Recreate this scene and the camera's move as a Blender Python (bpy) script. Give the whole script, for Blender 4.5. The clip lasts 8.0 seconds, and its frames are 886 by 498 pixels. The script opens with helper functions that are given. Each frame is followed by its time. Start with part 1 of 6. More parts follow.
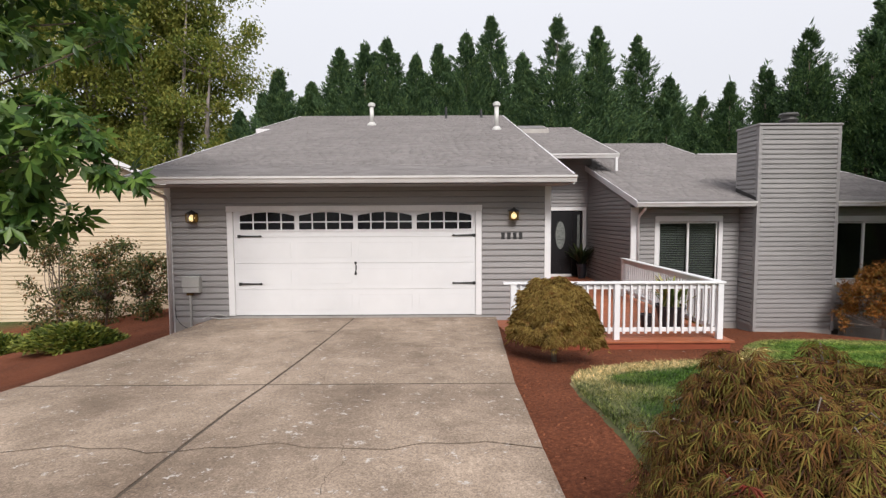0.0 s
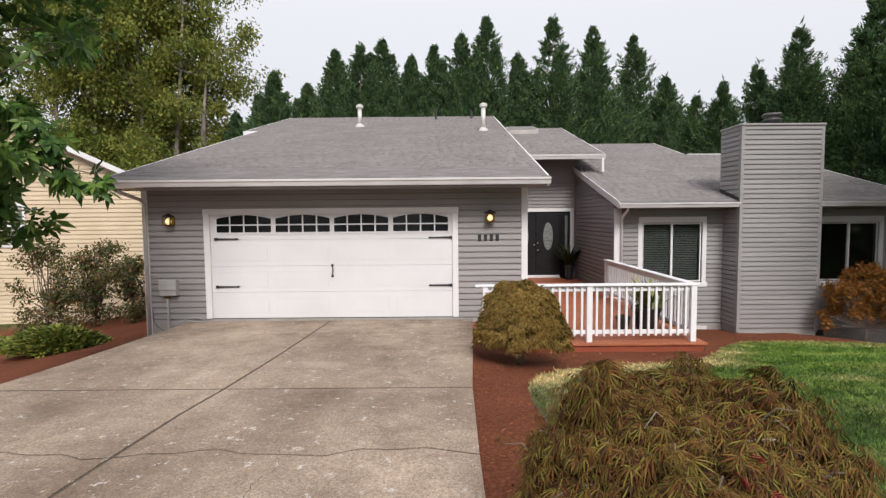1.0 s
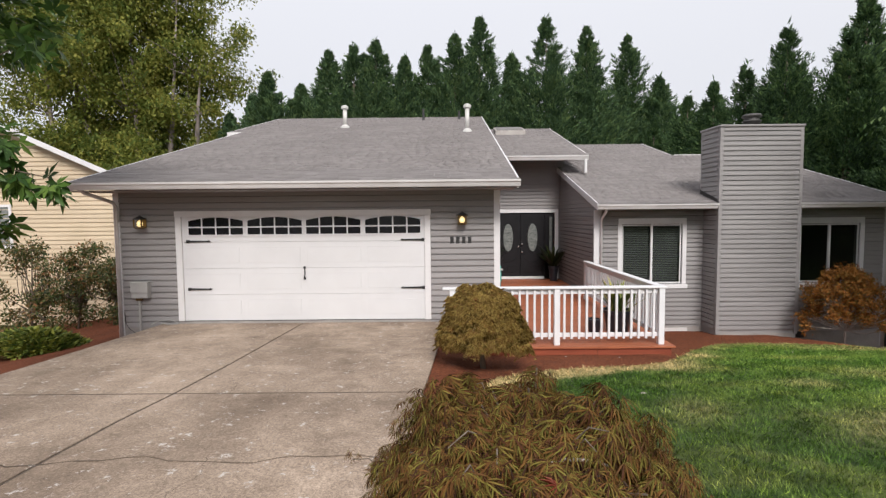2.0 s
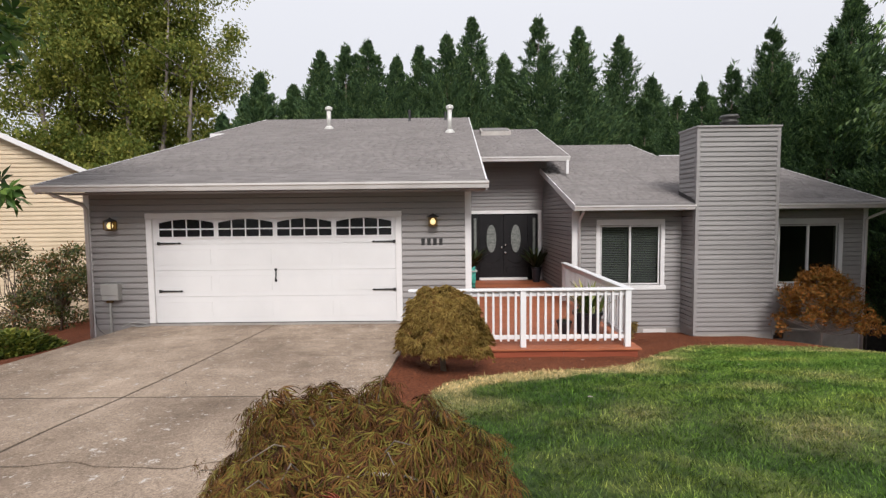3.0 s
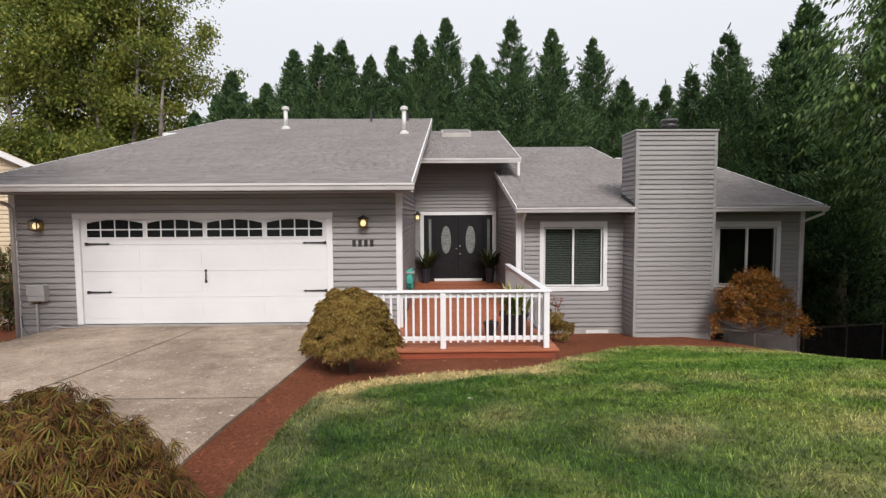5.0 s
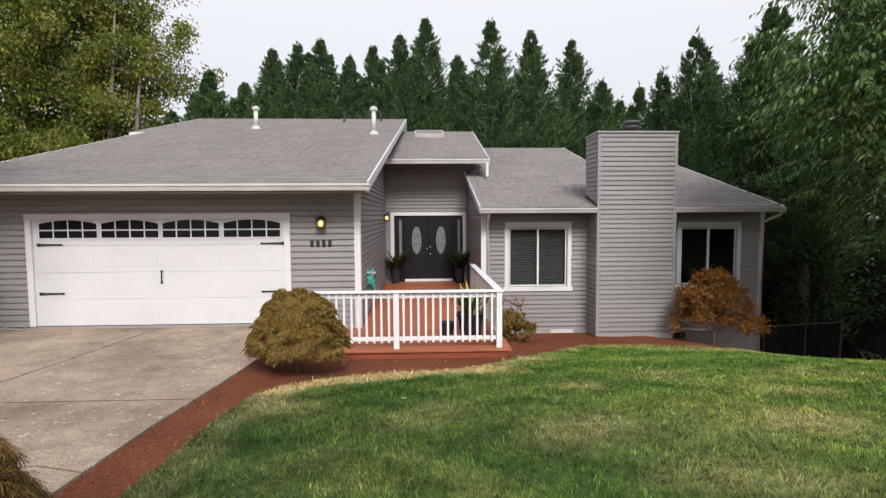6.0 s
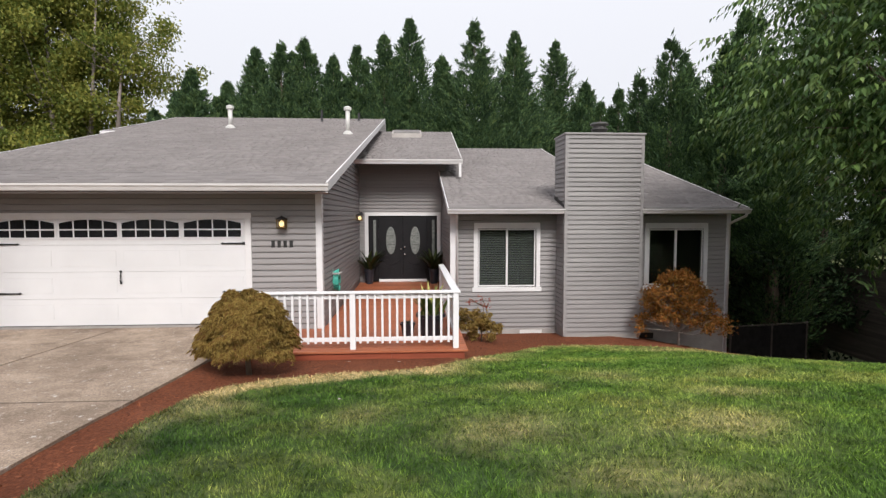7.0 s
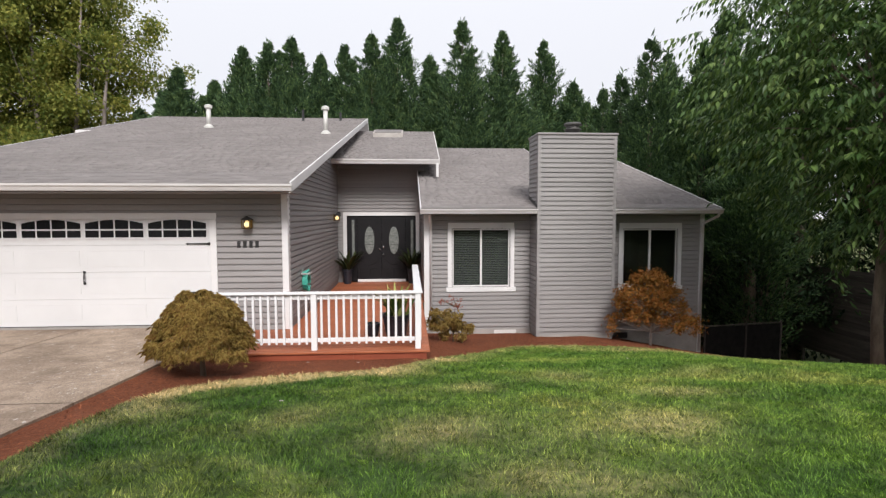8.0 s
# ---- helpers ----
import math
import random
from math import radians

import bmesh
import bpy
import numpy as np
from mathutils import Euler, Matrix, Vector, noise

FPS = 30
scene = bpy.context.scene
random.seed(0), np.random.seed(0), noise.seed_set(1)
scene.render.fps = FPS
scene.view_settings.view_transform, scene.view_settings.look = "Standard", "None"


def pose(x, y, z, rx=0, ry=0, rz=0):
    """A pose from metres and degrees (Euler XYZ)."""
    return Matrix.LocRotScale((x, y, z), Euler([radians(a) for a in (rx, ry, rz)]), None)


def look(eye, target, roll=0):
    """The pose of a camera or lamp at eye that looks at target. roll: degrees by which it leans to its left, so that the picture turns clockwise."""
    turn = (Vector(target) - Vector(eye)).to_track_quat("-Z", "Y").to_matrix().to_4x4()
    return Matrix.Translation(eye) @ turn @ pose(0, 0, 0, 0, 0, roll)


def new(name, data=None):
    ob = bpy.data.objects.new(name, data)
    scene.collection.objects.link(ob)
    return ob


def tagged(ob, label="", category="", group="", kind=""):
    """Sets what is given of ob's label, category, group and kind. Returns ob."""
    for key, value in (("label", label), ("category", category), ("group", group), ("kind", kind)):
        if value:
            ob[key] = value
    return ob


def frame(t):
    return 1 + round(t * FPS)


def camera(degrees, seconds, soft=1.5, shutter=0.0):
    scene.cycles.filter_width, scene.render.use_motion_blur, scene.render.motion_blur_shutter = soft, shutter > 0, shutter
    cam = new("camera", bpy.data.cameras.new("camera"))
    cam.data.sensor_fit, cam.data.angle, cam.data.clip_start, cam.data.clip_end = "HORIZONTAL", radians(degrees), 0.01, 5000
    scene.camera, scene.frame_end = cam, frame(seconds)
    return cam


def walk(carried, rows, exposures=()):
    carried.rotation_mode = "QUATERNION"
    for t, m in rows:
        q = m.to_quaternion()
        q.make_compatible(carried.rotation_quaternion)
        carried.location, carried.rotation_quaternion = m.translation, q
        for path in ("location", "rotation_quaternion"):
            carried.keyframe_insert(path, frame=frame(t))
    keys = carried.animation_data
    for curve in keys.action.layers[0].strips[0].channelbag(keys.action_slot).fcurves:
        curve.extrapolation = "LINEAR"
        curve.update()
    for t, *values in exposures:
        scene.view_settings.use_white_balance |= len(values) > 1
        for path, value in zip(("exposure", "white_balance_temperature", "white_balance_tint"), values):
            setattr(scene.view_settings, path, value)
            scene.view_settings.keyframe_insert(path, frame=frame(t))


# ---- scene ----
cam = camera(81.6, 8.0, 1.35)
PATH = [
    (0, (-0.128, 0.116, 2.021), (-0.12, 2.111, 1.888), -0.3),
    (0.5, (0.129, 0.124, 2.038), (0.132, 2.12, 1.905), -0.4),
    (1, (0.404, 0.134, 2.056), (0.4, 2.13, 1.924), -0.5),
    (1.5, (0.696, 0.149, 2.078), (0.688, 2.144, 1.945), -0.5),
    (3, (1.559, 0.194, 2.121), (1.55, 2.19, 1.989), -0.6),
    (3.5, (1.854, 0.185, 2.129), (1.849, 2.18, 1.997), -0.6),
    (4, (2.145, 0.175, 2.135), (2.147, 2.171, 2.003), -0.5),
    (5.5, (3.001, 0.12, 2.148), (3.06, 2.115, 2.016), -0.3),
    (6, (3.301, 0.094, 2.147), (3.384, 2.088, 2.016), -0.3),
    (6.5, (3.605, 0.064, 2.158), (3.705, 2.057, 2.026), -0.2),
    (7, (3.898, 0.047, 2.164), (4.013, 2.039, 2.032), -0.1),
    (7.5, (4.188, 0.038, 2.175), (4.313, 2.029, 2.041), -0.1),
    (8, (4.475, 0.03, 2.177), (4.607, 2.021, 2.043), -0.1),
]
walk(cam, [(t, look(eye, target, roll)) for t, eye, target, roll in PATH], [(0, -0.12), (3.5, -0.17), (6, -0.08), (8, -0.03)])

# ---- sky and light: a bright overcast day ----
world = bpy.data.worlds.new("overcast_sky")
scene.world = world
world.use_nodes = True
wt = world.node_tree
bg = wt.nodes["Background"]
sky = wt.nodes.new("ShaderNodeTexSky")
sky.sky_type = "NISHITA"
sky.sun_disc = False
sky.sun_elevation, sky.sun_rotation = radians(40), radians(171)
sky.dust_density = 4.0
sky_gain = wt.nodes.new("ShaderNodeVectorMath")
sky_gain.operation = "SCALE"
sky_gain.inputs["Scale"].default_value = 0.07
cloud = wt.nodes.new("ShaderNodeMix")
cloud.data_type = "RGBA"
cloud.inputs["Factor"].default_value = 0.88
# an overcast vault: brighter overhead than at the horizon
sky_way = wt.nodes.new("ShaderNodeTexCoord")
sky_xyz = wt.nodes.new("ShaderNodeSeparateXYZ")
vault = wt.nodes.new("ShaderNodeMapRange")
vault.inputs["From Min"].default_value, vault.inputs["From Max"].default_value = 0.0, 1.0
vault.inputs["To Min"].default_value, vault.inputs["To Max"].default_value = 0.92, 1.32
grey = wt.nodes.new("ShaderNodeVectorMath")
grey.operation = "SCALE"
grey.inputs[0].default_value = (0.985, 0.995, 1.06)
wt.links.new(sky_way.outputs["Generated"], sky_xyz.inputs[0])
wt.links.new(sky_xyz.outputs["Z"], vault.inputs["Value"])
wt.links.new(vault.outputs[0], grey.inputs["Scale"])
wt.links.new(grey.outputs[0], cloud.inputs["B"])
wt.links.new(sky.outputs[0], sky_gain.inputs[0])
wt.links.new(sky_gain.outputs[0], cloud.inputs["A"])
wt.links.new(cloud.outputs["Result"], bg.inputs["Color"])
bg.inputs["Strength"].default_value = 1.0
sun = new("sun", bpy.data.lights.new("sun", "SUN"))
sun.data.energy, sun.data.angle, sun.data.color = 3.9, radians(22), (1.0, 0.97, 0.935)
sun.matrix_world = look((6.3, -17, 22.9), (2, 10, 0))


# ---- material helpers ----
def material(name):
    m = bpy.data.materials.new(name)
    m.use_nodes = True
    nt = m.node_tree
    return m, nt, nt.nodes["Principled BSDF"]


def node(nt, kind, **values):
    n = nt.nodes.new("ShaderNode" + kind)
    for k, v in values.items():
        n.inputs[k].default_value = v
    return n


def noise_tex(nt, scale, detail=4.0, stretch=(1, 1, 1), rough=0.55):
    co = nt.nodes.new("ShaderNodeNewGeometry")
    mp = nt.nodes.new("ShaderNodeMapping")
    mp.inputs["Scale"].default_value = stretch
    tex = node(nt, "TexNoise", Scale=scale, Detail=detail, Roughness=rough)
    nt.links.new(co.outputs["Position"], mp.inputs["Vector"])
    nt.links.new(mp.outputs[0], tex.inputs["Vector"])
    return tex


def ramp(nt, source, stops):
    r = nt.nodes.new("ShaderNodeValToRGB")
    els = r.color_ramp.elements
    while len(els) < len(stops):
        els.new(0.5)
    for e, (p, c) in zip(els, stops):
        e.position, e.color = p, (*c, 1)
    nt.links.new(source, r.inputs[0])
    return r


def mixed(nt, factor, a, b, mode="MIX"):
    mx = nt.nodes.new("ShaderNodeMix")
    mx.data_type, mx.blend_type = "RGBA", mode
    for key, v in (("Factor", factor), ("A", a), ("B", b)):
        if isinstance(v, (int, float)):
            mx.inputs[key].default_value = v
        elif isinstance(v, tuple):
            mx.inputs[key].default_value = (*v, 1)
        else:
            nt.links.new(v, mx.inputs[key])
    return mx.outputs["Result"]


def bump(nt, bsdf, height, strength, distance=0.01):
    b = node(nt, "Bump", Strength=strength, Distance=distance)
    nt.links.new(height, b.inputs["Height"])
    nt.links.new(b.outputs[0], bsdf.inputs["Normal"])


def surface(name, low, high, scale=3.0, fine=60.0, rough=0.6, relief=0.15, metal=0.0, stretch=(1, 1, 1), vary="", amount=0.25, spec=0.5):
    """Two scales of mottling between two colours, with fine relief; vary: 'island' or 'object' shifts each piece."""
    m, nt, b = material(name)
    big, small = noise_tex(nt, scale, 5, stretch), noise_tex(nt, fine, 3, stretch)
    add = nt.nodes.new("ShaderNodeMath")
    add.operation = "MULTIPLY_ADD"
    nt.links.new(small.outputs[0], add.inputs[0])
    add.inputs[1].default_value = 0.4
    sub = nt.nodes.new("ShaderNodeMath")
    sub.operation = "MULTIPLY_ADD"
    nt.links.new(big.outputs[0], sub.inputs[0])
    sub.inputs[1].default_value, sub.inputs[2].default_value = 1.3, -0.35
    nt.links.new(sub.outputs[0], add.inputs[2])
    col = ramp(nt, add.outputs[0], [(0.2, low), (0.8, high)]).outputs[0]
    if vary:
        rnd = nt.nodes.new("ShaderNodeNewGeometry").outputs["Random Per Island"] if vary == "island" else nt.nodes.new("ShaderNodeObjectInfo").outputs["Random"]
        dark = ramp(nt, rnd, [(0.0, (1 - amount,) * 3), (1.0, (1 + amount * 0.6,) * 3)]).outputs[0]
        col = mixed(nt, 1.0, col, dark, "MULTIPLY")
    nt.links.new(col, b.inputs["Base Color"])
    b.inputs["Roughness"].default_value, b.inputs["Metallic"].default_value = rough, metal
    b.inputs["Specular IOR Level"].default_value = spec
    if relief:
        bump(nt, b, small.outputs[0], relief)
    return m


def leaf_material(name, stops, rough=0.5, through_light=0.3, single=False, patch=1.3, speckle=0.9, spec=0.3):
    m, nt, b = material(name)
    rnd = nt.nodes.new("ShaderNodeObjectInfo").outputs["Random"] if single else nt.nodes.new("ShaderNodeNewGeometry").outputs["Random Per Island"]
    big = noise_tex(nt, patch, 3)
    shift = nt.nodes.new("ShaderNodeMath")
    shift.operation = "MULTIPLY_ADD"
    nt.links.new(big.outputs[0], shift.inputs[0])
    shift.inputs[1].default_value = 1.6 - speckle
    half = nt.nodes.new("ShaderNodeMath")
    half.operation = "MULTIPLY_ADD"
    nt.links.new(rnd, half.inputs[0])
    half.inputs[1].default_value, half.inputs[2].default_value = speckle, -0.30
    nt.links.new(half.outputs[0], shift.inputs[2])
    col = ramp(nt, shift.outputs[0], stops).outputs[0]
    nt.links.new(col, b.inputs["Base Color"])
    b.inputs["Roughness"].default_value = rough
    b.inputs["Specular IOR Level"].default_value = spec
    tr = nt.nodes.new("ShaderNodeBsdfTranslucent")
    nt.links.new(col, tr.inputs["Color"])
    ms = nt.nodes.new("ShaderNodeMixShader")
    ms.inputs[0].default_value = through_light
    nt.links.new(b.outputs[0], ms.inputs[1])
    nt.links.new(tr.outputs[0], ms.inputs[2])
    nt.links.new(ms.outputs[0], nt.nodes["Material Output"].inputs["Surface"])
    return m


def glass_material(name, tint):
    m, nt, b = material(name)
    tr = nt.nodes.new("ShaderNodeBsdfTransparent")
    tr.inputs["Color"].default_value = (*tint, 1)
    gl = nt.nodes.new("ShaderNodeBsdfGlossy")
    gl.inputs["Roughness"].default_value = 0.02
    fr = nt.nodes.new("ShaderNodeFresnel")
    fr.inputs["IOR"].default_value = 1.42
    ms = nt.nodes.new("ShaderNodeMixShader")
    nt.links.new(fr.outputs[0], ms.inputs[0])
    nt.links.new(tr.outputs[0], ms.inputs[1])
    nt.links.new(gl.outputs[0], ms.inputs[2])
    nt.links.new(ms.outputs[0], nt.nodes["Material Output"].inputs["Surface"])
    return m


SIDING = surface("grey_siding", (0.245, 0.230, 0.229), (0.30, 0.282, 0.280), 1.2, 45, 0.55, 0.08, stretch=(0.4, 0.4, 3), vary="object", amount=0.06)
TRIM = surface("white_trim_paint", (0.62, 0.605, 0.61), (0.71, 0.69, 0.695), 2, 40, 0.45, 0.05)
TRIM_DUSTY = surface("white_gutter_paint", (0.50, 0.475, 0.468), (0.63, 0.605, 0.60), 1.5, 30, 0.4, 0.05, stretch=(1, 1, 4))
RAILPAINT = surface("white_rail_paint", (0.70, 0.69, 0.70), (0.76, 0.75, 0.765), 3, 40, 0.4, 0.04)
GARAGE = surface("white_garage_door_paint", (0.60, 0.59, 0.60), (0.66, 0.65, 0.66), 1.2, 220, 0.4, 0.03)
SHINGLE = surface("weathered_grey_shingle", (0.185, 0.168, 0.164), (0.225, 0.206, 0.201), 0.8, 140, 0.9, 0.4, vary="island", amount=0.12, spec=0.2)
CONCRETE = surface("foundation_concrete", (0.24, 0.22, 0.21), (0.36, 0.33, 0.31), 2.5, 70, 0.9, 0.3, spec=0.2)
BLACKIRON = surface("black_iron", (0.012, 0.012, 0.013), (0.025, 0.024, 0.024), 8, 60, 0.45, 0.1)
DARKGLASS = surface("dark_painted_glass", (0.008, 0.008, 0.011), (0.014, 0.014, 0.018), 2, 30, 0.12, 0.0)
BLACKDOOR = surface("black_door_paint", (0.008, 0.008, 0.009), (0.014, 0.013, 0.015), 3, 50, 0.4, 0.04, spec=0.25)
ETCHED = surface("etched_glass", (0.10, 0.11, 0.105), (0.24, 0.25, 0.235), 14, 60, 0.2, 0.3)
BRASS = surface("aged_brass", (0.10, 0.065, 0.025), (0.22, 0.15, 0.06), 20, 90, 0.4, 0.1, metal=0.8)
CHROME = surface("satin_nickel", (0.55, 0.54, 0.52), (0.7, 0.69, 0.67), 20, 90, 0.25, 0.0, metal=1.0)
GALV = surface("galvanised_steel", (0.50, 0.49, 0.47), (0.66, 0.64, 0.61), 6, 60, 0.5, 0.1, metal=0.2)
METERGREY = surface("grey_meter_paint", (0.32, 0.31, 0.30), (0.40, 0.39, 0.37), 4, 60, 0.5, 0.05)
DECKWOOD = surface("red_stained_deck_wood", (0.26, 0.075, 0.032), (0.42, 0.135, 0.06), 3, 50, 0.5, 0.25, stretch=(0.6, 8, 3), vary="object", amount=0.22)
DECKRED = surface("red_stained_fascia", (0.20, 0.045, 0.022), (0.32, 0.075, 0.035), 3, 50, 0.5, 0.25, stretch=(0.6, 4, 8), vary="object", amount=0.15)
BEIGE = surface("beige_siding", (0.53, 0.425, 0.295), (0.62, 0.50, 0.36), 1.0, 40, 0.6, 0.05, vary="island", amount=0.05)
BARK = surface("grey_brown_bark", (0.07, 0.05, 0.035), (0.19, 0.15, 0.115), 6, 50, 0.9, 0.8, stretch=(1, 1, 0.25))
BIRCHBARK = surface("dusty_pink_grey_bark", (0.10, 0.08, 0.07), (0.30, 0.25, 0.225), 2.5, 30, 0.8, 0.5, stretch=(1, 1, 0.4))
PALEBARK = surface("pale_birch_bark", (0.16, 0.13, 0.115), (0.46, 0.41, 0.37), 2.5, 30, 0.8, 0.5, stretch=(1, 1, 0.4))
PLASTIC_DARK = surface("dark_glazed_pot", (0.012, 0.013, 0.018), (0.03, 0.03, 0.04), 6, 50, 0.3, 0.1)
TEAL = surface("teal_hose_plastic", (0.05, 0.34, 0.27), (0.09, 0.46, 0.37), 10, 60, 0.45, 0.1)
PANE = glass_material("window_glass", (0.78, 0.82, 0.80))
# near-black walls stand for the dimness of an unlit room
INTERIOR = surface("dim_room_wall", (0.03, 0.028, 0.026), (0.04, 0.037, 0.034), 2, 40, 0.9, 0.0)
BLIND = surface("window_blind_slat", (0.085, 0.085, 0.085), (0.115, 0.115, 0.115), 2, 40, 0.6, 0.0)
# deep shade is put into this dark tone; grey metal fence bars use it too
DARKBOARD = surface("shade_dark_boards", (0.05, 0.042, 0.036), (0.10, 0.085, 0.072), 3, 50, 0.85, 0.3, stretch=(1, 0.3, 4), vary="object", amount=0.25, spec=0.2)
MESH = surface("black_fence_slats", (0.008, 0.008, 0.008), (0.018, 0.017, 0.016), 6, 90, 0.85, 0.3, spec=0.1)

LACELEAF = leaf_material("laceleaf_maple_leaves", [(0.05, (0.022, 0.013, 0.009)), (0.22, (0.075, 0.03, 0.016)), (0.36, (0.17, 0.08, 0.024)), (0.48, (0.085, 0.078, 0.018)), (0.60, (0.20, 0.17, 0.038)), (0.75, (0.15, 0.072, 0.024)), (0.95, (0.05, 0.026, 0.018))], 0.7, 0.15, patch=5.0, speckle=0.75, spec=0.08)
LACELEAF_OLIVE = leaf_material("olive_laceleaf_leaves", [(0.05, (0.07, 0.042, 0.016)), (0.22, (0.21, 0.12, 0.034)), (0.45, (0.36, 0.25, 0.07)), (0.70, (0.50, 0.38, 0.125)), (0.92, (0.27, 0.12, 0.045))], 0.65, 0.2, patch=5.0, speckle=0.75, spec=0.12)
REDLEAF = leaf_material("red_tipped_leaves", [(0.2, (0.22, 0.03, 0.02)), (0.8, (0.34, 0.10, 0.06))])
# near-black greens: the deep shade under the trees is in the colour
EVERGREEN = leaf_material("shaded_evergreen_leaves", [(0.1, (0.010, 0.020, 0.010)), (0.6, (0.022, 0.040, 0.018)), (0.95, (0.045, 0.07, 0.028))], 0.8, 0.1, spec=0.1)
AUTUMN = leaf_material("autumn_maple_leaves", [(0.1, (0.045, 0.032, 0.012)), (0.3, (0.16, 0.075, 0.02)), (0.5, (0.36, 0.12, 0.028)), (0.72, (0.42, 0.175, 0.04)), (0.95, (0.16, 0.14, 0.035))], 0.6, 0.2, patch=3.0, spec=0.12)
CONIFER = leaf_material("conifer_foliage", [(0.1, (0.028, 0.056, 0.030)), (0.45, (0.062, 0.118, 0.052)), (0.8, (0.125, 0.205, 0.074)), (0.97, (0.20, 0.27, 0.09))], 0.7, 0.2, patch=0.9, speckle=0.8)
BIRCHLEAF = leaf_material("birch_leaves", [(0.1, (0.062, 0.096, 0.022)), (0.4, (0.145, 0.18, 0.038)), (0.65, (0.26, 0.265, 0.058)), (0.95, (0.41, 0.375, 0.09))], 0.55, 0.4, patch=0.45, speckle=0.55, spec=0.15)
CHERRYLEAF = leaf_material("glossy_green_leaves", [(0.1, (0.026, 0.06, 0.016)), (0.45, (0.068, 0.128, 0.034)), (0.75, (0.13, 0.205, 0.055)), (0.95, (0.22, 0.29, 0.10))], 0.4, 0.3, patch=0.9, speckle=0.7, spec=0.25)
# darker copy of the conifer tones, with shade beside the house put in
CONIFER_DARK = leaf_material("dark_conifer_foliage", [(0.1, (0.017, 0.038, 0.018)), (0.45, (0.045, 0.092, 0.036)), (0.8, (0.10, 0.175, 0.056)), (0.97, (0.17, 0.24, 0.075))], 0.7, 0.15, patch=0.9, speckle=0.8)
MAPLE_TONES = [(0.1, (0.026, 0.062, 0.012)), (0.5, (0.065, 0.135, 0.027)), (0.9, (0.15, 0.235, 0.05))]
MAPLELEAF, MAPLELEAF_ONE = leaf_material("dark_green_maple_leaves", MAPLE_TONES, 0.4, 0.3), leaf_material("dark_green_maple_leaf", MAPLE_TONES, 0.4, 0.3, True)
SHRUBLEAF = leaf_material("mixed_shrub_leaves", [(0.1, (0.028, 0.045, 0.014)), (0.4, (0.075, 0.10, 0.03)), (0.65, (0.14, 0.12, 0.04)), (0.95, (0.24, 0.115, 0.05))], 0.5, 0.25)
JUNIPER = leaf_material("juniper_foliage", [(0.1, (0.045, 0.075, 0.014)), (0.5, (0.15, 0.19, 0.03)), (0.9, (0.32, 0.32, 0.06))], 0.6, 0.25)
SPIKY = leaf_material("striped_yucca_leaves", [(0.1, (0.05, 0.09, 0.02)), (0.5, (0.20, 0.22, 0.05)), (0.9, (0.45, 0.40, 0.14))], 0.4, 0.2)
DARKSPIKY = leaf_material("dark_strap_leaves", [(0.1, (0.012, 0.02, 0.008)), (0.9, (0.05, 0.065, 0.02))], 0.4, 0.2)


def lamp_glass():
    m, nt, b = material("lit_lamp_glass")
    b.inputs["Base Color"].default_value = (0.9, 0.75, 0.45, 1)
    b.inputs["Emission Color"].default_value = (1.0, 0.72, 0.32, 1)
    b.inputs["Emission Strength"].default_value = 1.1
    return m


LAMPGLASS = lamp_glass()
TAN = surface("pale_skylight_curb", (0.30, 0.27, 0.25), (0.42, 0.39, 0.36), 4, 50, 0.6, 0.1)
SKYPANE = surface("dusty_skylight_dome", (0.11, 0.098, 0.09), (0.17, 0.155, 0.145), 2, 40, 0.5, 0.05)
CAPMETAL = surface("weathered_dark_metal", (0.055, 0.052, 0.05), (0.13, 0.125, 0.12), 6, 60, 0.5, 0.2, metal=0.4)


def driveway_material():
    m, nt, b = material("exposed_aggregate_concrete")
    big, mid, fine = noise_tex(nt, 0.5, 6, (1, 0.8, 1), 0.65), noise_tex(nt, 3.2, 9, (1, 1, 1), 0.75), noise_tex(nt, 75, 4, rough=0.7)
    col = ramp(nt, big.outputs[0], [(0.36, (0.185, 0.142, 0.109)), (0.64, (0.41, 0.332, 0.268))]).outputs[0]
    stain = ramp(nt, mid.outputs[0], [(0.36, (0.62, 0.59, 0.56)), (0.6, (1.12, 1.1, 1.08))]).outputs[0]
    col = mixed(nt, 0.5, col, stain, "MULTIPLY")
    vor = node(nt, "TexVoronoi", Scale=95.0)
    geo = nt.nodes.new("ShaderNodeNewGeometry")
    nt.links.new(geo.outputs["Position"], vor.inputs["Vector"])
    peb = ramp(nt, vor.outputs["Color"], [(0.1, (0.62, 0.6, 0.58)), (0.9, (1.34, 1.3, 1.26))]).outputs[0]
    col = mixed(nt, 0.75, col, peb, "MULTIPLY")
    grit = ramp(nt, noise_tex(nt, 34, 6, rough=0.8).outputs[0], [(0.35, (0.7, 0.68, 0.66)), (0.65, (1.28, 1.26, 1.24))]).outputs[0]
    col = mixed(nt, 0.8, col, grit, "MULTIPLY")
    # pale spalled flecks
    fl = noise_tex(nt, 9, 6, rough=0.75)
    spot = ramp(nt, fl.outputs[0], [(0.60, (0, 0, 0)), (0.65, (1, 1, 1))]).outputs[0]
    col = mixed(nt, spot, col, (0.50, 0.45, 0.41))
    nt.links.new(col, b.inputs["Base Color"])
    b.inputs["Roughness"].default_value = 0.85
    b.inputs["Specular IOR Level"].default_value = 0.3
    bump(nt, b, fine.outputs[0], 0.5, 0.006)
    return m


